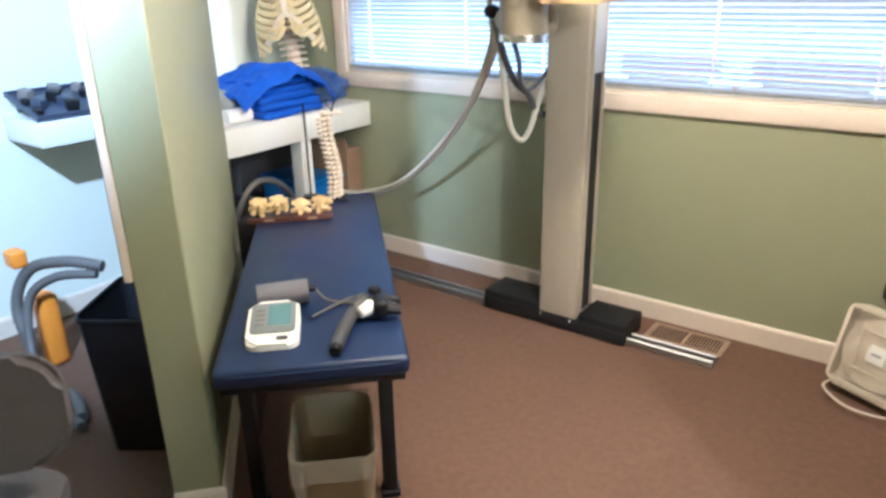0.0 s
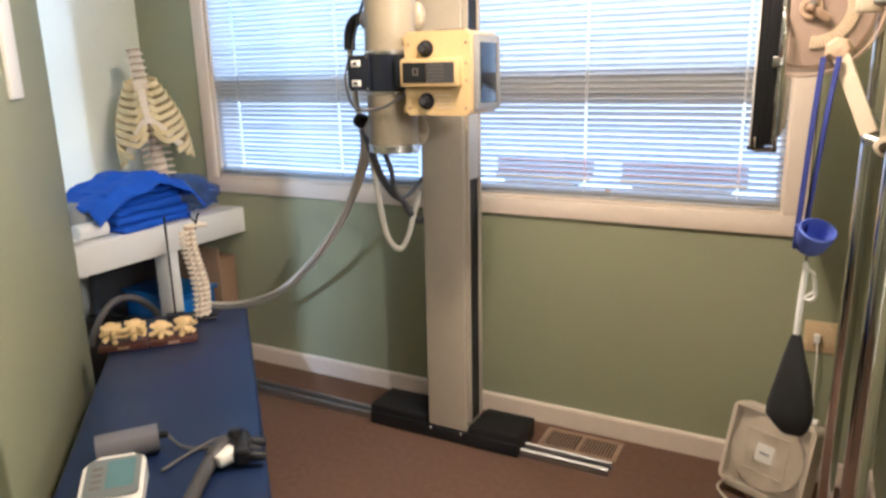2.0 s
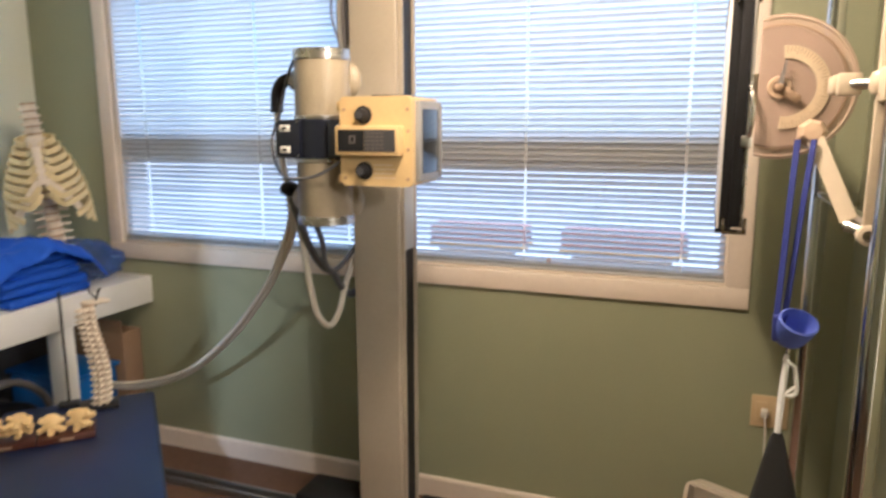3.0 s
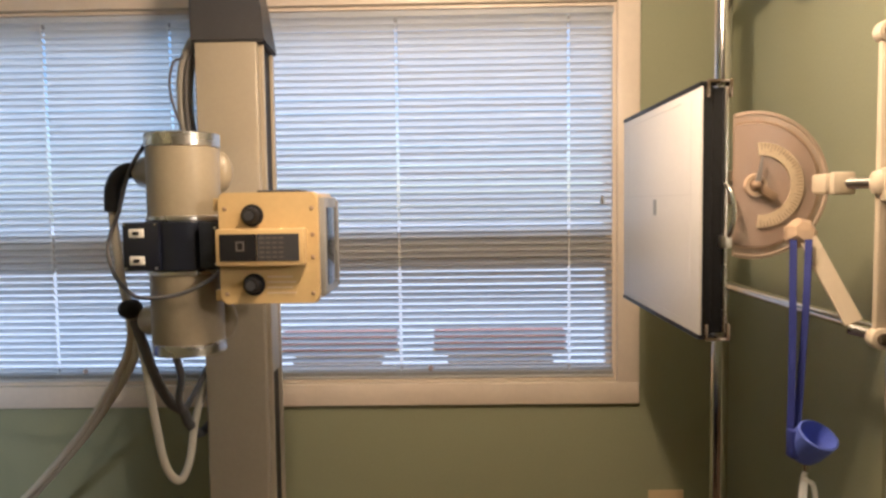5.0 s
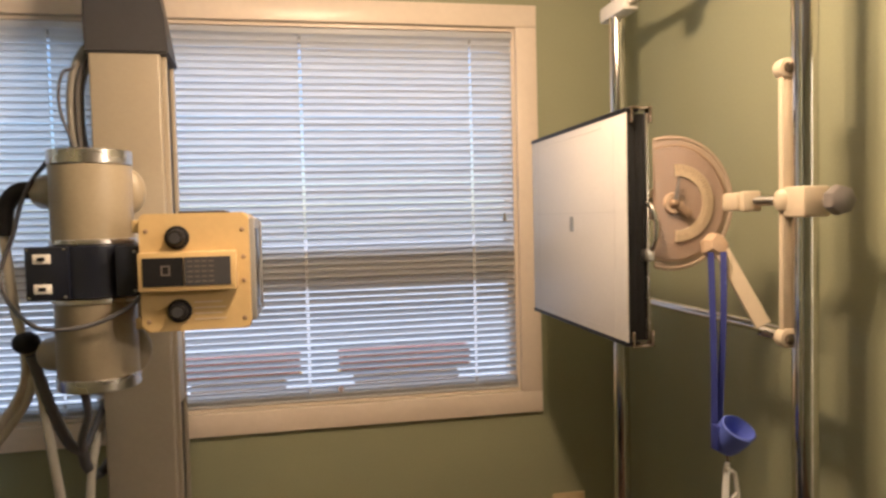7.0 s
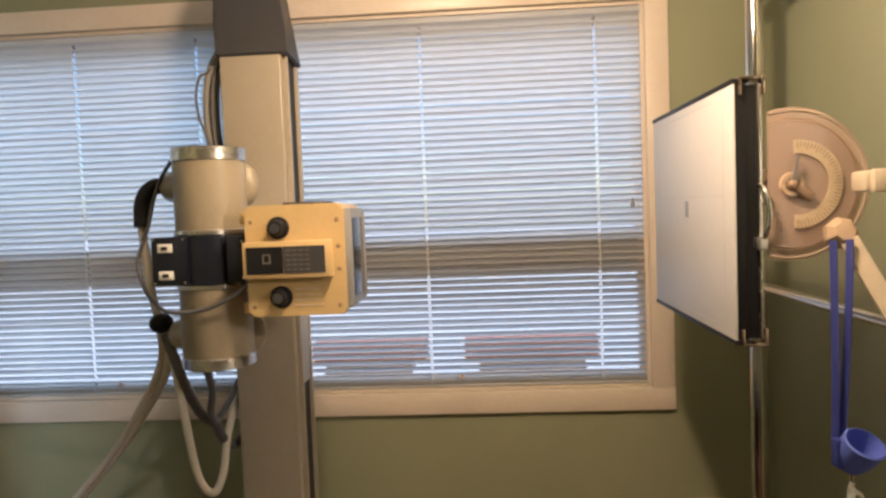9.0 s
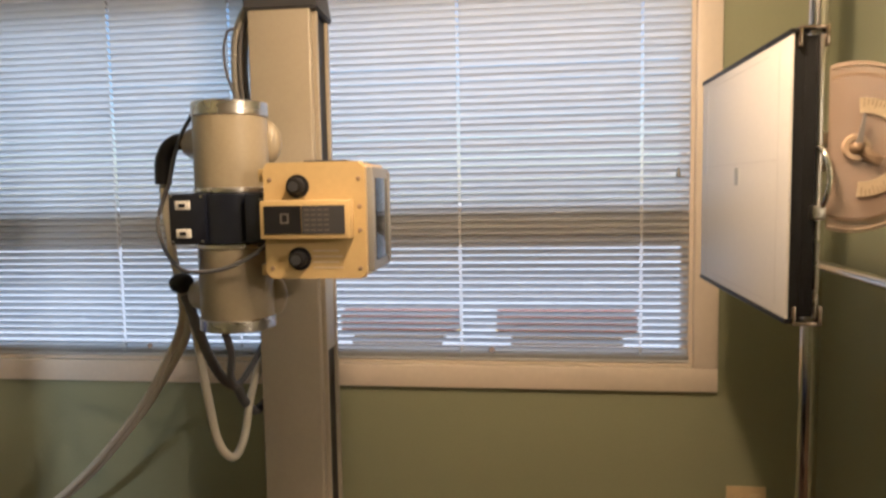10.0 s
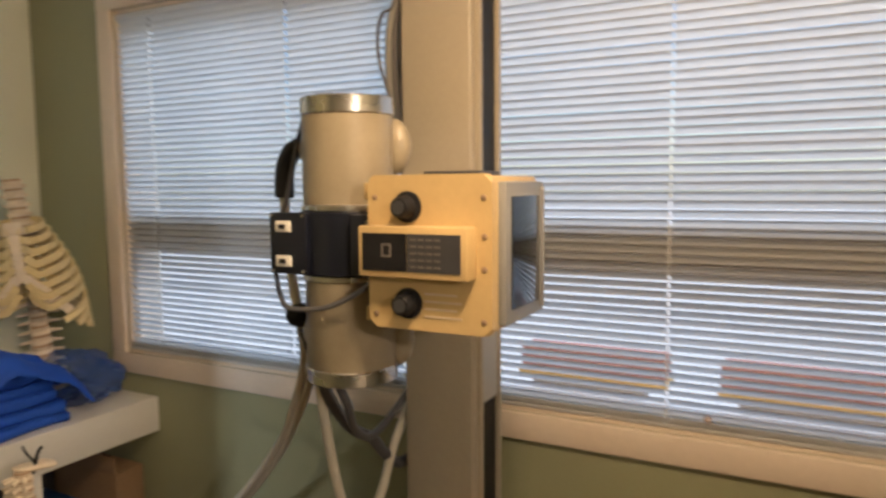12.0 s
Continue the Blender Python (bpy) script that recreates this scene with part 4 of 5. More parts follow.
for i in range(5):
    a = 72 * i
    m = Matrix.Translation((0, -0.005, FH / 2)) @ RX(90) @ RZ(a) @ RX(28)
    box((0.025, -0.035, -0.001), (0.115, 0.035, 0.001), 0.0, bm=bm, m=m)
part("blades", bm, FANBLADE, fan)
bm = bmesh.new()
def sq(r, a):
    """Distance to a square's outline of half width r along angle a."""
    return r / max(abs(math.cos(a)), abs(math.sin(a)))
for i in range(88):
    a = 2 * math.pi * i / 88
    c, s = math.cos(a), math.sin(a)
    tw = a + 0.25
    for r0, r1, a1 in ((0.030, 0.072, a), (0.072, 0.136, tw)):
        p0 = (sq(r0, a) * math.cos(a) if r0 > 0.05 else r0 * c, -FD / 2 - 0.001, FH / 2 + (sq(r0, a) * math.sin(a) if r0 > 0.05 else r0 * s))
        p1 = (sq(r1, a1) * math.cos(a1), -FD / 2 - 0.001, FH / 2 + sq(r1, a1) * math.sin(a1))
        rod(p0, p1, 0.0013, None, 4, bm)
part("grille", bm, FANPL, fan)
bm = bmesh.new()
for r in (0.072, 0.136):
    for k in range(4):
        a0, a1 = radians(45 + 90 * k), radians(135 + 90 * k)
        p = [(sq(r, q) * math.cos(q), -FD / 2 - 0.002, FH / 2 + sq(r, q) * math.sin(q)) for q in (a0, a1)]
        rod(p[0], p[1], 0.003, None, 6, bm)
part("grille_frame", bm, FANPL, fan)
part("air_ring", lathe([(0.118, -0.004), (0.128, -0.004), (0.128, 0.012), (0.118, 0.012)], (0, -0.02, FH / 2), RX(90), 40), FANPL, fan)
# dark disc added for the shade behind the blades
part("rear_shade_disc", lathe([(0.0, 0.0), (0.116, 0.0), (0.116, 0.002), (0.0, 0.002)], (0, 0.014, FH / 2), RX(90), 32), DARKHOLE, fan)
part("badge", box((-0.032, -FD / 2 - 0.006, FH / 2 - 0.032), (0.032, -FD / 2, FH / 2 + 0.032), 0.006), WHITEPL, fan, "white centre badge")
part("badge_mark", box((-0.018, -FD / 2 - 0.007, FH / 2 - 0.004), (0.018, -FD / 2 - 0.005, FH / 2 + 0.004)), BPGREY, fan)
part("wire_stand", sweep([(-0.13, 0.0, -0.002), (-0.12, -0.07, -0.028), (0.0, -0.11, -0.045), (0.12, -0.07, -0.028), (0.13, 0.0, -0.002)], 0.0045, 8, 8), FANPL, fan)
part("foot_bar", box((-0.12, -0.03, -0.014), (0.12, 0.03, 0.002), 0.004), FANPL, fan)
part("knob", rod((0.06, 0, FH), (0.13, 0, FH + 0.012), 0.012, None, 12, None, 0.002), WHITEPL, fan)

# ---- outlet with plug ----
ol = thing("wall_outlet", pose(0.325, YN, 0.57), "ivory wall outlet plate with a white plug", "outlet")
part("plate", box((0.268, YN - 0.007, 0.512), (0.388, YN, 0.628), 0.003), IVORYPLATE, ol)
for x in (0.300, 0.356):
    rc = part("receptacle", box((x - 0.017, YN - 0.010, 0.535), (x + 0.017, YN - 0.006, 0.605), 0.003), IVORYPLATE, ol)
part("plug", box((0.300, YN - 0.036, 0.555), (0.322, YN - 0.009, 0.585), 0.005), WHITEPL, ol, "white plug")
part("cord", sweep([(0.312, YN - 0.034, 0.56), (0.316, YN - 0.045, 0.50), (0.32, YN - 0.03, 0.35), (0.33, YN - 0.03, 0.15), (0.30, YN - 0.05, 0.03), (0.25, YN - 0.1, 0.006)], 0.003, 8, 8), WHITEPL, ol)

# ---- floor register ----
rg = thing("floor_register", pose(-0.507, 3.056, 0), "tan metal floor vent register in the carpet", "vent")
bm = box((-0.672, 2.978, 0.0), (-0.342, 2.995, 0.007), 0.002)
for lo, hi in (((-0.672, 3.118, 0), (-0.342, 3.136, 0.007)), ((-0.672, 2.995, 0), (-0.650, 3.118, 0.007)), ((-0.364, 2.995, 0), (-0.342, 3.118, 0.007)), ((-0.515, 2.995, 0), (-0.499, 3.118, 0.007))):
    box(lo, hi, 0.002, bm=bm)
part("rim", bm, BROWNREG, rg)
# thin dark sheet stands in for the shade down in the vent
part("vent_shade", box((-0.652, 2.994, 0.0005), (-0.362, 3.12, 0.002)), DARKHOLE, rg)
for i in range(22):
    x = -0.645 + i * 0.0129
    if abs(x + 0.507) > 0.011:
        part("slat", box((x - 0.0012, 2.995, 0.002), (x + 0.0012, 3.118, 0.006)), BROWNREG, rg)

# ---- treatment table ----
# x along the table from its near end, y across from the partition side
TM = Matrix(((-0.7071, 0.7071, 0, -1.11), (0.7071, 0.7071, 0, 1.17), (0, 0, 1, 0), (0, 0, 0, 1)))
TTOP, TLEN, TW0, TW1 = 0.56, 1.55, -0.015, 0.487


def on_table(bm):
    """From the table's own directions to the world."""
    bm.transform(TM)
    return bm


tb = thing("treatment_table", pose(-1.4, 1.9, 0), "navy blue vinyl padded treatment table on black steel legs", "table")
bm = box((0, TW0, TTOP - 0.055), (TLEN, TW1, TTOP), 0.016, 4)
cu = part("cushion", on_table(bm), VINYL, tb)
part("piping", on_table(sweep([(0.004, TW0 + 0.02, TTOP - 0.018), (0.0, TW0 + 0.1, TTOP - 0.018), (0.0, TW1 - 0.1, TTOP - 0.018), (0.004, TW1 - 0.02, TTOP - 0.018)], 0.004, 6, 8)), VINYL, cu)
part("board", on_table(box((0.012, TW0 + 0.012, TTOP - 0.075), (TLEN - 0.012, TW1 - 0.012, TTOP - 0.055), 0.003)), BLACK, tb)
for x in (0.145, TLEN - 0.17):
    for y in (0.035, TW1 - 0.062):
        lg = part("leg", on_table(box((x, y - 0.02, 0.02), (x + 0.04, y + 0.022, TTOP - 0.075), 0.004)), BLACK, tb)
        part("foot", on_table(box((x - 0.008, y - 0.028, 0.0), (x + 0.048, y + 0.030, 0.022), 0.005)), BLACKPL, lg)
    part("cross_rail", on_table(box((x + 0.005, 0.055, TTOP - 0.13), (x + 0.035, TW1 - 0.08, TTOP - 0.075), 0.003)), BLACK, tb)
part("side_panel", on_table(box((0.17, 0.012, 0.12), (TLEN - 0.17, 0.03, TTOP - 0.075), 0.003)), BLACK, tb)

# ---- wastebasket with a liner under the table ----
wb = thing("wastebasket", TM @ pose(0.06, 0.27, 0), "tan plastic wastebasket with a clear liner under the table", "wastebasket", local=True)


def bin_shell(w, d, h, r, taper, wall=0.003):
    bm = rounded_prism(w, d, r, 0, h, 6, taper)
    top = max((f for f in bm.faces if len(f.verts) > 4), key=lambda f: f.calc_center_median().z)
    bmesh.ops.inset_region(bm, faces=[top], thickness=wall)
    top = max((f for f in bm.faces if len(f.verts) > 4), key=lambda f: f.calc_center_median().z)
    r2 = bmesh.ops.extrude_face_region(bm, geom=[top])
    vs = [v for v in r2["geom"] if isinstance(v, bmesh.types.BMVert)]
    bmesh.ops.translate(bm, vec=(0, 0, -h + 0.006), verts=vs)
    bmesh.ops.scale(bm, vec=(1 - taper, 1 - taper, 1), verts=vs)
    bmesh.ops.delete(bm, geom=[top], context="FACES_ONLY")
    return bm


part("bin", bin_shell(0.32, 0.225, 0.335, 0.05, 0.18), BASKET, wb)
bm = bmesh.new()
rings = []
for k, (gap, z) in enumerate(((-0.006, 0.20), (0.004, 0.335), (0.010, 0.342), (0.013, 0.33), (0.012, 0.295), (0.016, 0.275))):
    ring = []
    for q in range(64):
        a = 2 * math.pi * q / 64
        ex = 0.1525 / max(abs(math.cos(a)), abs(math.sin(a)) * 0.1525 / 0.105) * (0.93 if abs(abs(math.cos(a)) - 0.7) < 0.12 else 1.0)
        wob = (noise.noise(Vector((a * 3, z * 30, 1))) * 0.006 if k > 2 else 0)
        ring.append(bm.verts.new(((ex + gap + wob) * math.cos(a), (ex + gap + wob) * math.sin(a), z + (noise.noise(Vector((a * 4, 7, k))) * 0.012 if k == 5 else 0))))
    rings.append(ring)
for p, q in zip(rings, rings[1:]):
    for i in range(64):
        bm.faces.new((p[i], p[(i + 1) % 64], q[(i + 1) % 64], q[i]))
part("liner", bm, LINER, wb, "clear plastic liner folded over the rim")

# ---- blood pressure monitor, cuff, adjusting tool on the table ----
bpm = thing("blood_pressure_monitor", TM @ pose(0.195, 0.130, TTOP) @ Matrix.Diagonal((1.25, 1.2, 1.1, 1)), "white blood pressure monitor with a grey display", "monitor", local=True)
bm = rounded_prism(0.158, 0.118, 0.026, 0.0, 0.018, 8)
for v in bm.verts:
    v.co.z += (v.co.x + 0.079) * (0.20 if v.co.z > 0.009 else 0)
bmesh.ops.bevel(bm, geom=[e for e in bm.edges if e.verts[0].co.z > 0.012 and e.verts[1].co.z > 0.012], offset=0.006, segments=3, affect="EDGES")
body = part("body", bm, WHITEPL, bpm)
sl = Matrix.Translation((0.012, 0, 0.0385)) @ RY(-11.3)
bm = rounded_prism(0.112, 0.102, 0.012, -0.001, 0.0012, 4)
bm.transform(sl)
part("fascia", bm, FASCIA, bpm, "grey fascia")
bm = rounded_prism(0.078, 0.052, 0.004, 0.0, 0.002, 4)
bm.transform(sl @ Matrix.Translation((0.008, 0.014, 0)))
part("display", bm, LCD, bpm, "blank grey-green display")
bm = bmesh.new()
for k in range(4):
    box((-0.030 + k * 0.018, -0.040, 0.0), (-0.022 + k * 0.018, -0.020, 0.0015), bm=bm)
bm.transform(sl)
part("print", bm, PRINT, bpm)
bm = rounded_prism(0.012, 0.026, 0.0055, 0.0, 0.003, 4)
bm.transform(Matrix.Translation((-0.062, 0.022, 0.0218)) @ RY(-11.3))
part("button", bm, DARKGREY, bpm, "dark oval button")

ac = thing("arm_cuff", TM @ pose(0.375, 0.145, TTOP, 0, 0, -8), "rolled grey fabric arm cuff with a hose", "arm cuff", local=True)
bm = bmesh.new()
spir = [(0.030 + 0.010 * i / 60, 2 * math.pi * i / 30) for i in range(61)]
sec = [[bm.verts.new((r * math.cos(a), y, 0.041 + r * math.sin(a) * 0.97)) for r, a in spir] for y in (-0.075, 0.075)]
for i in range(60):
    bm.faces.new((sec[0][i], sec[0][i + 1], sec[1][i + 1], sec[1][i]))
r = bmesh.ops.solidify(bm, geom=bm.faces[:], thickness=0.004)
part("roll", bm, CUFF, ac)
part("bladder_fold", rod((0, -0.07, 0.041), (0, 0.072, 0.041), 0.026, None, 20), CUFF, ac)
part("hose_plug", rod((0.0, 0.074, 0.045), (-0.005, 0.1, 0.045), 0.011, 0.009, 12, None, 0.002), BLACKPL, ac, "black hose plug")
part("hose", sweep([(-0.005, 0.098, 0.04), (-0.03, 0.13, 0.012), (-0.06, 0.19, 0.008), (-0.055, 0.235, 0.008), (-0.025, 0.25, 0.008), (-0.04, 0.2, 0.014), (-0.08, 0.12, 0.006), (-0.13, 0.07, 0.012)], 0.0045, 8, 8), HOSE, ac)

ag = thing("adjusting_tool", TM @ pose(0.17, 0.345, TTOP), "grey and black hand-held adjusting tool lying on the table", "hand tool", local=True)
part("grip", sweep([(-0.125, -0.046, 0.018), (-0.07, -0.034, 0.021), (0.0, -0.014, 0.024), (0.06, 0.004, 0.026), (0.10, 0.022, 0.030)], 0.0185, 8, 16), GREYDK, ag)
part("grip_end", rod((-0.140, -0.050, 0.017), (-0.122, -0.045, 0.018), 0.014, 0.018, 16, None, 0.002), BLACKPL, ag)
part("neck", rod((0.07, 0.006, 0.028), (0.125, 0.045, 0.034), 0.021, 0.026, 20, None, 0.004), GREYDK, ag)
part("collar", rod((0.045, 0.022, 0.030), (0.075, 0.060, 0.036), 0.016, 0.024, 20, None, 0.005), WHITEPL, ag, "white plunger collar")
hd = part("head", box((0.035, 0.062, 0.012), (0.150, 0.105, 0.062), 0.014, 3), BLACKPL, ag, "black pronged head")
for k, l in ((0.05, 0.03), (0.085, 0.022), (0.125, 0.034)):
    part("prong", rod((k, 0.098, 0.034), (k - 0.006, 0.112 + l, 0.026), 0.015, 0.010, 12, None, 0.004), BLACKPL, hd)
part("dial", lathe([(0.0, 0.018), (0.016, 0.016), (0.020, 0.008), (0.020, 0.0)], (0.12, 0.07, 0.060), None, 16), BLACKPL, hd)

# ---- vertebra models on dark wooden bases ----


def vertebra(c, s, turn, seed):
    """A vertebra: a body and its processes."""
    rnd = random.Random(seed)
    m = Matrix.Translation(c) @ turn
    bm = lathe([(0.0, -0.008 * s), (0.017 * s, -0.008 * s), (0.020 * s, -0.006 * s), (0.0165 * s, 0.0), (0.020 * s, 0.006 * s), (0.017 * s, 0.008 * s), (0.0, 0.008 * s)], (0, 0, 0), m, 14)
    for a in (0, 62, -62, 118, -118):
        r0, r1 = 0.010 * s, (0.034 if a else 0.042) * s * rnd.uniform(0.9, 1.05)
        p0 = m @ Vector((r0 * math.cos(radians(a)) + 0.010 * s, r0 * math.sin(radians(a)), 0))
        p1 = m @ Vector((r1 * math.cos(radians(a)) + 0.010 * s, r1 * math.sin(radians(a)), rnd.uniform(-0.009, 0.004) * s))
        sweep([p0, p0.lerp(p1, 0.6), p0.lerp(p1, 0.85), p1], 0.0085 * s, 2, 7, bm)
    return bm


for k, (y0, y1) in enumerate(((-0.045, 0.125), (0.13, 0.295))):
    vm = thing("vertebra_model", TM @ pose(1.235, (y0 + y1) / 2, TTOP), "ochre plastic vertebra pairs on a dark wooden base", "anatomical model", "vertebra models", local=True)
    part("base", box((-0.055, -(y1 - y0) / 2, 0), (0.055, (y1 - y0) / 2, 0.022), 0.003), WOOD, vm, "dark red stained wooden base")
    for i, y in enumerate((-0.042, 0.042)):
        part("peg", rod((-0.005, y, 0.02), (-0.005, y, 0.05), 0.004, None, 8), STEEL, vm)
        turn = RZ(160 + 25 * i + 30 * k) @ RY(70 if k else 20)
        for dz in (-0.013, 0.013):
            c = Vector((-0.005, y, 0.066 + 0.006 * (i - k))) + turn.to_3x3() @ Vector((0, 0, dz))
            part("vertebra", vertebra(c, 1.2, turn, 11 + i + 5 * k + int(dz * 1000)), BONEO, vm)
    part("name_plate", box((-0.0565, -0.02, 0.006), (-0.0545, 0.02, 0.016)), BROWNREG, vm)

# ---- standing spine model with a rod ----
sm = thing("spine_model", TM @ pose(1.465, 0.315, TTOP), "pale plastic cervical spine model on a slim stand", "anatomical model", local=True)
part("stand_base", box((-0.05, -0.08, 0), (0.05, 0.05, 0.012), 0.003), BLACKPL, sm)
for i in range(17):
    f = i / 16
    z = 0.025 + f * 0.345
    off = 0.010 * math.sin(f * 5.2) - 0.012 * f
    rr = 0.032 - 0.010 * f
    mm = Matrix.Translation((off * 0.5, off, z)) @ RX(8 * math.cos(f * 5))
    bm = lathe([(0.0, -0.0075), (rr, -0.0075), (rr * 0.84, 0), (rr, 0.0075), (0.0, 0.0075)], (0, 0, 0), mm, 14)
    for a, l in ((200, 0.040), (160, 0.040), (270, 0.044), (20, 0.032), (235, 0.042)):
        p1 = mm @ Vector((l * math.cos(radians(a)), l * math.sin(radians(a)), -0.008))
        rod(mm @ Vector((0, 0, 0)), p1, 0.008, 0.0045, 6, bm)
    vb = part("vertebra", bm, BONEW, sm)
    part("disc", lathe([(0.0, 0.0075), (rr * 0.9, 0.0075), (rr * 0.9, 0.0135), (0.0, 0.0135)], (0, 0, 0), mm, 12), DISC, vb)
bm = ball((0.01, 0.0, 0.385), 0.045, (0.55, 1.1, 0.22), 18)
part("occipital_plate", rumple(bm, 0.006, 0.04, 2), BONEW, sm)
part("wire", sweep([(0.0, 0.0, 0.37), (-0.002, 0.012, 0.42), (0.0, 0.022, 0.435)], 0.004, 4, 6), BLACKPL, sm)
part("wire", sweep([(0.0, 0.01, 0.39), (0.0, -0.012, 0.42), (0.0, -0.02, 0.44)], 0.003, 4, 6), BLACKPL, sm)
part("rod", rod((0.06, -0.115, 0.0), (0.06, -0.115, 0.42), 0.0045, None, 10), BLACK, sm, "thin black rod")
part("rod_foot", box((0.02, -0.15, 0), (0.075, -0.08, 0.012), 0.003), BLACKPL, sm)

# ---- counter on the west wall ----
ct = thing("counter", pose(-2.7, 2.6, 0), "white laminate counter fixed to the wall with a square leg", "counter")
part("worktop", box((XW + 0.001, 2.12, 0.725), (-2.38, YN - 0.002, 0.855), 0.004), LAMIN, ct)
part("leg", box((-2.47, 2.665, 0.0), (-2.39, 2.735, 0.725), 0.003), LAMIN, ct)

# blue drapes on the counter
bd_ = thing("cloth_stack", pose(-2.58, 2.62, 0.855), "stack of folded royal blue cloth drapes on the counter", "cloth")
for k in range(5):
    bm = box((-2.72 + 0.01 * k, 2.46 - 0.005 * k, 0.857 + k * 0.036), (-2.40 - 0.012 * k, 2.86 - 0.012 * k, 0.893 + k * 0.036), 0.014, 3)
    bmesh.ops.subdivide_edges(bm, edges=[e for e in bm.edges if e.calc_length() > 0.1], cuts=7, use_grid_fill=True)
    part("folded_cloth", rumple(bm, 0.012, 0.09, k * 3 + 1), CLOTH, bd_, angle=60)
bm = bmesh.new()
bmesh.ops.create_grid(bm, x_segments=26, y_segments=40, size=0.5)
for v in bm.verts:
    x, y = v.co.x * 0.37, v.co.y * 0.58
    h = 1.055 + 0.045 * math.exp(-((y - 0.02) / 0.12) ** 2)
    drop = max(0, abs(x) - 0.13) * 0.8 + max(0, -y - 0.13) * 0.45 + max(0, y - 0.20) * 1.1
    nz = noise.fractal(Vector((x * 9, y * 9, 2)), 0.7, 2.0, 3)
    v.co = Vector((-2.56 + x, 2.63 + y, h - drop + 0.022 * nz))
r = bmesh.ops.solidify(bm, geom=bm.faces[:], thickness=0.008)
part("draped_cloth", bm, CLOTH, bd_, "loosely draped top cloth", angle=70)

pb = thing("plastic_bag", pose(-2.6, 3.03, 0.855), "crumpled translucent blue plastic bag on the counter", "plastic bag")
bm = bmesh.new()
bmesh.ops.create_icosphere(bm, subdivisions=4, radius=1)
for v in bm.verts:
    n_ = noise.fractal(v.co * 2.6, 0.8, 2.1, 4)
    v.co = Vector((-2.60 + v.co.x * 0.16 * (1 + 0.3 * n_), 3.01 + v.co.y * 0.15 * (1 + 0.25 * n_), max(0.858, 0.935 + v.co.z * 0.085 * (1 + 0.5 * n_))))
part("film", bm, BAGBLUE, pb, angle=20)

tw = thing("tissue_roll", pose(-2.52, 2.36, 0.855), "white roll and wrapping on the counter", "roll")
part("roll", rod((-2.46, 2.28, 0.895), (-2.46, 2.42, 0.895), 0.036, None, 24, None, 0.004), PAPER, tw)
bm = ball((-2.56, 2.37, 0.93), 0.085, (1, 0.9, 0.85), 20)
part("wrapping", rumple(bm, 0.03, 0.06, 6), BPGREY, tw, "crumpled pale wrapping", angle=25)
sb = thing("small_dish", pose(-2.43, 2.25, 0.855), "small white dish with oddments", "dish")
part("dish", lathe([(0.0, 0.0), (0.03, 0.0), (0.045, 0.02), (0.043, 0.021), (0.028, 0.004), (0.0, 0.004)], (-2.44, 2.25, 0.856), None, 24), WHITEPL, sb)
bc = thing("cloth_bundle", pose(-2.62, 2.27, 0.855), "small crumpled light blue cloth bundle", "cloth")
bm = ball((-2.60, 2.27, 0.94), 0.09, (0.9, 0.8, 1.0), 24)
part("bundle", rumple(bm, 0.03, 0.07, 9), BLUECUP, bc, angle=50)

# ribcage model on the counter
RC = Vector((-2.675, 2.93, 0))
RM = Matrix.Translation(RC) @ RZ(-42) @ Matrix.Translation((0, 0.02, 0.9)) @ RX(6) @ Matrix.Translation((0, 0, -0.9))          # local x looks into the room, y to the model's left
rc = thing("ribcage_model", RM @ pose(0, 0, 0.855), "yellowed plastic rib cage and spine model standing on the counter", "anatomical model", local=True)
OFF = Vector((0, 0, -0.855))
for i in range(22):
    f = i / 21
    z = 0.95 + f * 0.69 - 0.855
    xo = -0.060 - 0.024 * math.sin((f - 0.25) * 5.0) + (0.07 * max(0, f - 0.75) * 4) * 0.4 + (0.05 * max(0, 0.3 - f) * 3)
    rr = 0.043 - 0.036 * f if f < 0.4 else (0.0286 if f < 0.75 else 0.033)
    mm = Matrix.Translation((xo, 0, z))
    bm = lathe([(0.0, -0.012), (rr, -0.012), (rr * 0.85, 0), (rr, 0.012), (0.0, 0.012)], (0, 0, 0), mm, 14)
    for a in (90, -90, 180):
        ll = 0.070 if f < 0.4 else 0.042
        rod(mm @ Vector((0, 0, 0)), mm @ Vector((ll * math.cos(radians(a)), ll * math.sin(radians(a)), -0.006)), 0.009, 0.005, 6, bm)
    vb = part("vertebra", bm, BONEW if f < 0.4 or f > 0.75 else BONE, rc)
    part("disc", lathe([(0.0, 0.012), (rr * 0.92, 0.012), (rr * 0.92, 0.021), (0.0, 0.021)], (0, 0, 0), mm, 12), DISC, vb)
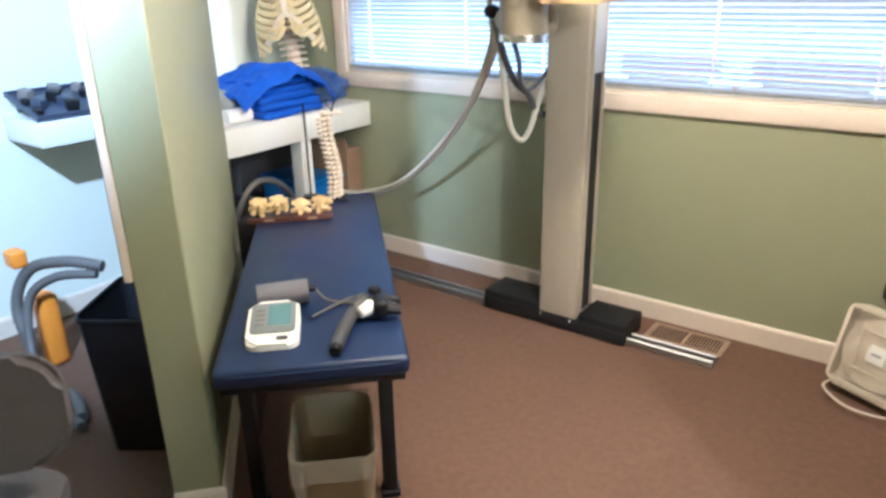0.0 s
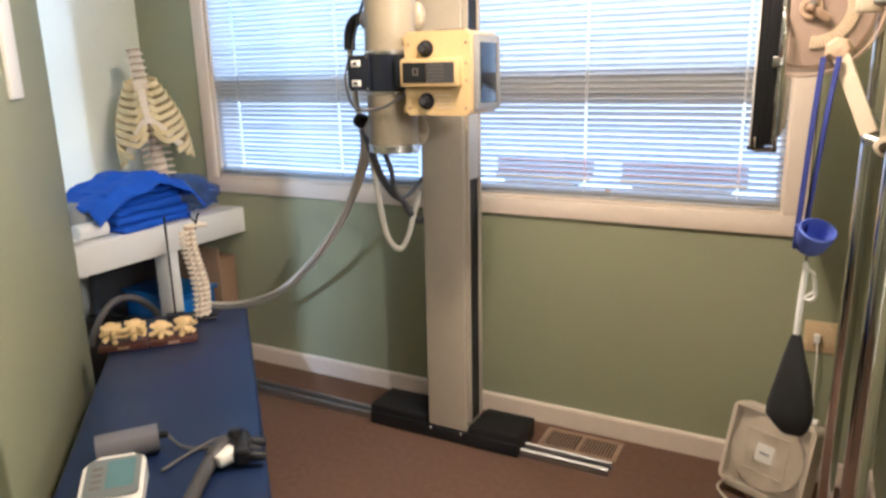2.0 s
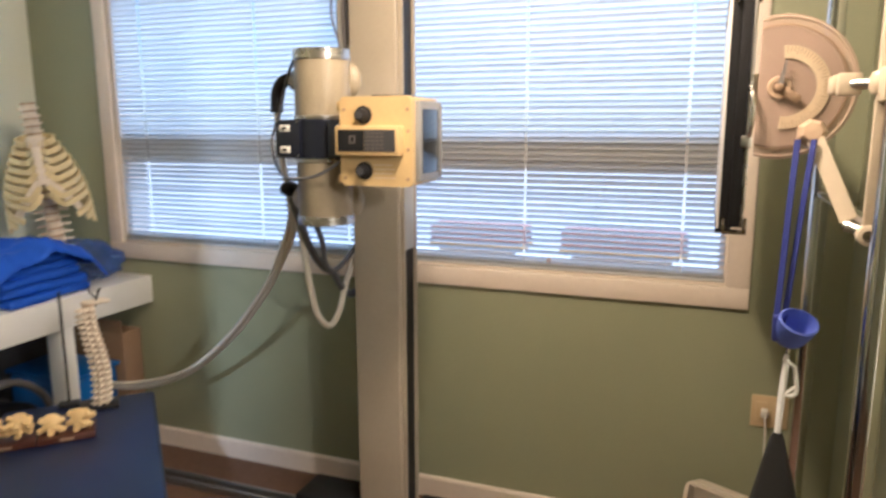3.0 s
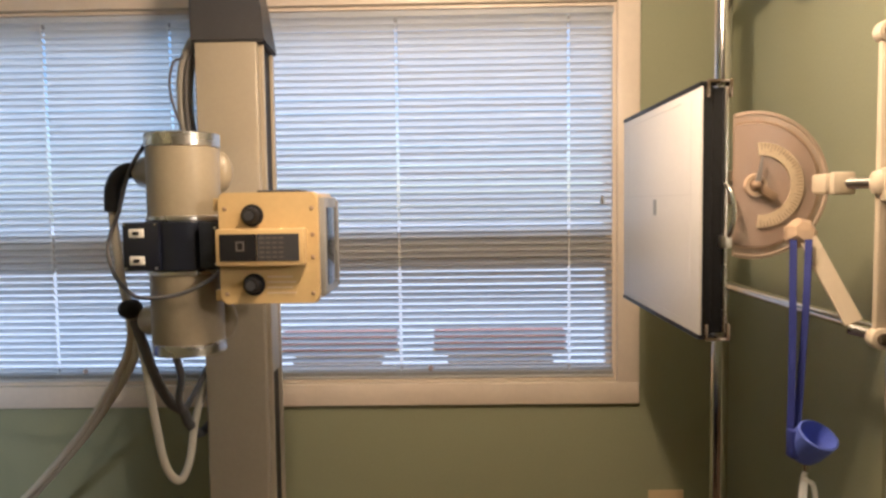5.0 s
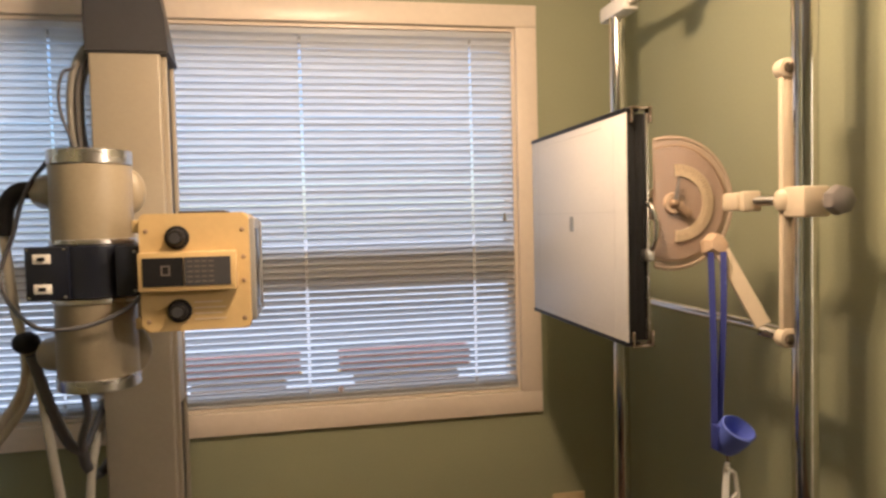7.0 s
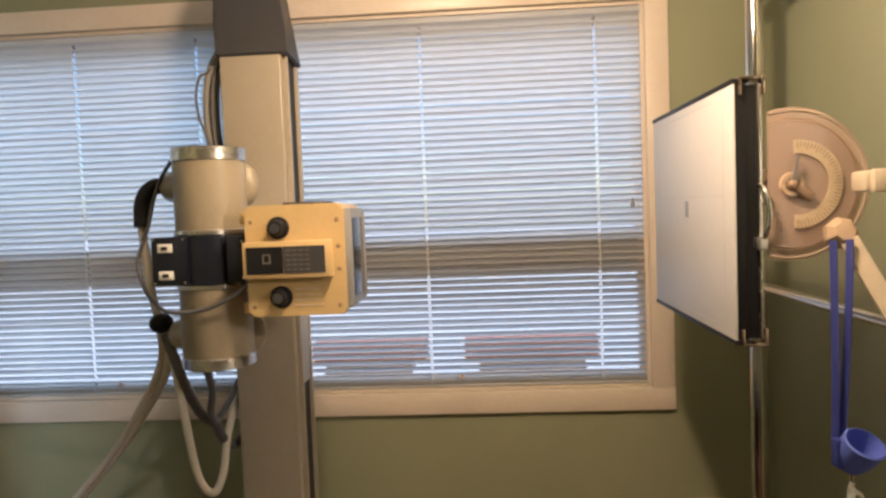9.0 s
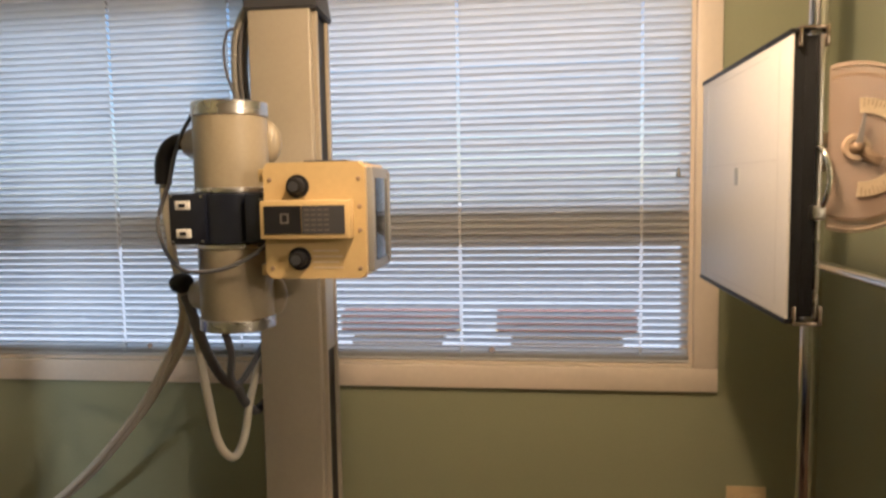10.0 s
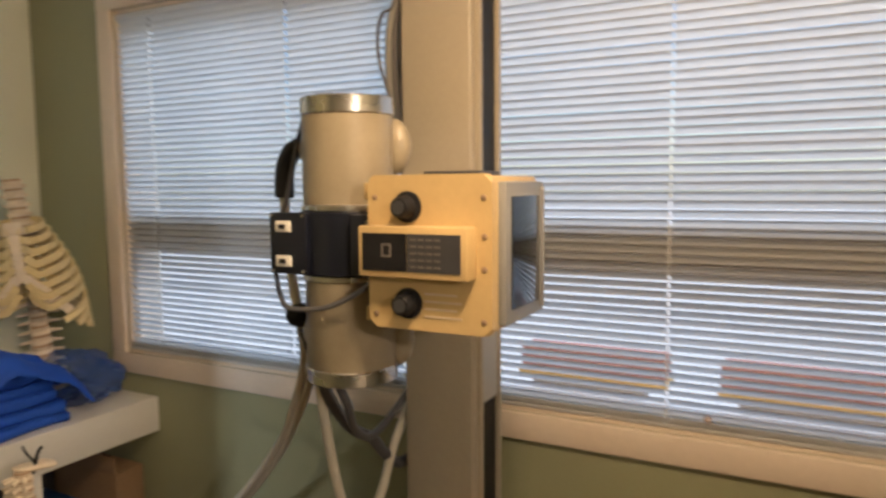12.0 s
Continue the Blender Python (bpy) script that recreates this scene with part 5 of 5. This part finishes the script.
for i in range(12):
    f = i / 11
    ztop = 1.515 - f * 0.30 - 0.855
    w = 0.075 + 0.085 * math.sin(min(1.0, f * 1.25) * math.pi / 2) + 0.012 * f
    d = 0.060 + 0.062 * math.sin(min(1, f * 1.3) * math.pi / 2)
    for s in (-1, 1):
        pts = []
        sweep_to = 158 if i < 8 else (142, 125, 108, 92)[i - 8]
        for k in range(9):
            a = radians(12 + (sweep_to - 12) * k / 8)
            drop = (0.035 + 0.125 * f) * (1 - math.cos(a)) / 2 * (1.0 if i < 8 else 1.25)
            pts.append((-0.015 - d * math.cos(a), s * w * math.sin(a), ztop - drop))
        if i < 8:
            pts.append((0.098 - 0.01 * f, s * 0.016, ztop - 0.03 - 0.06 * f + 0.02 * f))
        part("rib", sweep(pts, 0.0, 4, flat=(0.0120, 0.006, (0.15, 0, 1))), BONE, rc)
part("sternum", box((0.088, -0.017, 1.31 - 0.855), (0.100, 0.017, 1.47 - 0.855), 0.005, 2), BONEW, rc, "pale sternum")
part("manubrium", box((0.084, -0.030, 1.468 - 0.855), (0.098, 0.030, 1.515 - 0.855), 0.006, 2), BONEW, rc, "pale manubrium")
for s in (-1, 1):
    part("costal_cartilage", sweep([(0.094, s * 0.012, 1.325 - 0.855), (0.088, s * 0.045, 1.285 - 0.855), (0.066, s * 0.085, 1.235 - 0.855), (0.035, s * 0.125, 1.175 - 0.855)], 0.0, 5, flat=(0.016, 0.006, (0.2, 0, 1))), BONEW, rc, "pale costal cartilage")
part("pelvic_base", rumple(ball((-0.06, 0, 0.075), 0.06, (0.8, 1.1, 0.8), 18), 0.012, 0.05, 5), BONE, rc)
part("support_rod", rod((-0.10, 0, 0.0), (-0.10, 0, 0.75), 0.006, None, 10), STEEL, rc)
part("stand_foot", box((-0.16, -0.09, 0.0), (0.02, 0.09, 0.015), 0.004), BLACKPL, rc)

# clutter under the counter
vc = thing("canister", pose(-2.62, 2.45, 0), "black canister machine with a grey hose under the counter", "canister")
bm = box((-2.85, 2.25, 0.0), (-2.44, 2.62, 0.42), 0.06, 4)
bmesh.ops.subdivide_edges(bm, edges=[e for e in bm.edges if e.calc_length() > 0.12], cuts=3, use_grid_fill=True)
part("body", rumple(bm, 0.02, 0.15, 3), BLACKPL, vc)
part("hose", sweep([(-2.46, 2.27, 0.40), (-2.43, 2.32, 0.52), (-2.42, 2.40, 0.575), (-2.42, 2.50, 0.55), (-2.41, 2.58, 0.47), (-2.41, 2.61, 0.38)], 0.015, 14, 12, ribbed=0.07), HOSE, vc, "grey ribbed hose")
bb = thing("storage_tub", pose(-2.66, 2.90, 0), "blue plastic storage tub under the counter", "tub")
part("tub", box((-2.85, 2.76, 0.0), (-2.47, 3.02, 0.45), 0.02, 3), BLUEBOX, bb)
part("tub_rim", box((-2.86, 2.75, 0.45), (-2.46, 3.03, 0.47), 0.006), BLUEBOX, bb)
cbx = thing("cardboard_box", pose(-2.65, 3.1, 0), "worn brown cardboard box under the counter", "box")
part("carton", box((-2.80, 3.035, 0.0), (-2.44, 3.15, 0.60), 0.004), CARD, cbx)
part("flap", box((-2.80, 3.03, 0.60), (-2.44, 3.036, 0.66), 0.001), CARD, cbx)
gx = thing("dark_case", pose(-2.7, 2.78, 0.0), "dark case in the shade below the counter", "case")
part("case", box((-2.95, 2.64, 0.0), (-2.88, 3.12, 0.62), 0.01), DARKGREY, gx)

# ---- behind the partition: shelf, bin, hose, chair ----
sh = thing("wall_shelf", pose(-2.85, 1.85, 0.9), "white box shelf fixed to the wall", "shelf")
part("shelf_box", box((XW + 0.001, 1.575, 0.862), (-2.70, 2.30, 0.965), 0.004), LAMIN, sh)
ty = thing("equipment_tray", pose(-2.71, 1.9, 0.966) @ RY(17), "dark tray of small black parts propped up on the shelf", "tray", local=True)
part("tray", box((-0.275, -0.32, 0.0), (0.0, 0.32, 0.014), 0.004), TRAYB, ty)
for lo, hi in (((-0.275, -0.32), (-0.267, 0.32)), ((-0.008, -0.32), (0.0, 0.32)), ((-0.267, -0.32), (-0.008, -0.312)), ((-0.267, 0.312), (-0.008, 0.32))):
    part("tray_rim", box((*lo, 0.014), (*hi, 0.026), 0.002), TRAYB, ty)
bm = box((-0.265, -0.28, -0.062), (-0.24, 0.28, 0.0), 0.003)
part("prop", bm, DARKGREY, ty)
rnd = random.Random(4)
for i in range(20):
    x, y = -0.04 - 0.055 * (i % 4) + rnd.uniform(-0.012, 0.012), -0.28 + 0.12 * (i // 4) + rnd.uniform(-0.02, 0.02)
    a, h = rnd.uniform(0.016, 0.028), rnd.uniform(0.02, 0.05)
    part("small_part", box((-a, -a * 0.8, 0), (a, a * 0.8, h), 0.005, m=pose(x, y, 0.014, 0, 0, rnd.uniform(0, 90))), (BLACKPL, TRAYB, BLACKPL, GREYPL)[i % 4], ty)
gl = thing("cloth_gloves", pose(-2.80, 1.98, 1.02), "pale crumpled cloth on the tray", "cloth")
bm = ball((-2.80, 1.98, 1.055), 0.07, (0.9, 1.5, 0.5), 20)
part("cloth", rumple(bm, 0.03, 0.06, 8), PAPER, gl, angle=50)

bn = thing("waste_bin", pose(-1.835, 1.385, 0, 0, 0, 35), "tall black plastic waste bin on the carpet", "bin", local=True)
part("bin", bin_shell(0.25, 0.36, 0.51, 0.04, 0.16), BLACKPL, bn)
bm = rounded_prism(0.262, 0.372, 0.044, 0.494, 0.508, 6)
for f in [f for f in bm.faces if len(f.verts) > 4]:
    bmesh.ops.inset_region(bm, faces=[f], thickness=0.010)
bmesh.ops.delete(bm, geom=[f for f in bm.faces if len(f.verts) > 4], context="FACES")
part("rim", bm, BLACKPL, bn)

vh = thing("vacuum_hose", pose(-2.45, 1.36, 0), "grey vacuum hose looped beside an orange handle", "hose")
part("hose", sweep([(-2.30, 1.52, 0.46), (-2.42, 1.44, 0.48), (-2.56, 1.36, 0.44), (-2.60, 1.30, 0.30), (-2.50, 1.28, 0.12), (-2.36, 1.26, 0.04), (-2.20, 1.27, 0.035), (-2.05, 1.22, 0.035)], 0.022, 16, 12, ribbed=0.06), HOSE, vh)
part("hose", sweep([(-2.32, 1.50, 0.43), (-2.45, 1.40, 0.42), (-2.53, 1.32, 0.33), (-2.46, 1.26, 0.14), (-2.30, 1.22, 0.07), (-2.15, 1.20, 0.035), (-2.0, 1.19, 0.035)], 0.018, 16, 12, ribbed=0.06), HOSE, vh)
part("handle", box((-2.62, 1.30, 0.46), (-2.54, 1.36, 0.53), 0.014, 3), ORANGE, vh, "orange plastic handle")
part("body", box((-2.64, 1.36, 0.0), (-2.55, 1.44, 0.32), 0.025, 3), ORANGE, vh, "orange plastic body")

ch = thing("office_chair", pose(-1.35, 0.62, 0), "grey upholstered office chair with a padded back", "chair")
bm = rounded_prism(0.41, 0.265, 0.09, -0.024, 0.024, 8)
bmesh.ops.bevel(bm, geom=[e for e in bm.edges if abs(e.verts[0].co.z - e.verts[1].co.z) < 1e-5], offset=0.018, segments=3, affect="EDGES")
bm.transform(Matrix.Translation((-1.345, 0.70, 0.60)) @ RZ(52) @ RX(82))
part("backrest", bm, FABRIC, ch)
bm = rounded_prism(0.45, 0.42, 0.09, 0.325, 0.39, 8)
bmesh.ops.bevel(bm, geom=[e for e in bm.edges if abs(e.verts[0].co.z - e.verts[1].co.z) < 1e-5], offset=0.018, segments=3, affect="EDGES")
bm.transform(Matrix.Translation((-1.30, 0.58, 0)) @ RZ(52))
part("seat", bm, FABRIC, ch)
for k in (-0.062, -0.008):
    part("back_bar", box((k - 0.012, -0.008, 0.33), (k + 0.012, 0.008, 0.56), 0.004, m=pose(-1.352, 0.70, 0, 0, 0, 52)), BLACK, ch)
part("gas_column", rod((-1.30, 0.58, 0.08), (-1.30, 0.58, 0.325), 0.028, None, 20), BLACK, ch)
for i in range(5):
    a = radians(72 * i + 20)
    e = Vector((-1.30 + 0.26 * math.cos(a), 0.58 + 0.26 * math.sin(a), 0.075))
    lgx = part("base_arm", rod((-1.30, 0.58, 0.10), e, 0.022, 0.014, 10), BLACKPL, ch)
    part("castor", rod((e.x - 0.012, e.y, 0.028), (e.x + 0.012, e.y, 0.028), 0.028, None, 16, None, 0.004), BLACKPL, lgx)

# white plate on the partition
wp = thing("wall_plate", PM @ pose(0.75, 0, 1.6), "white paper sheet pinned to the partition", "sheet", local=True)
part("sheet", box((-0.085, -0.012, -0.13), (0.085, -0.0005, 0.16), 0.002), PAPER, wp)
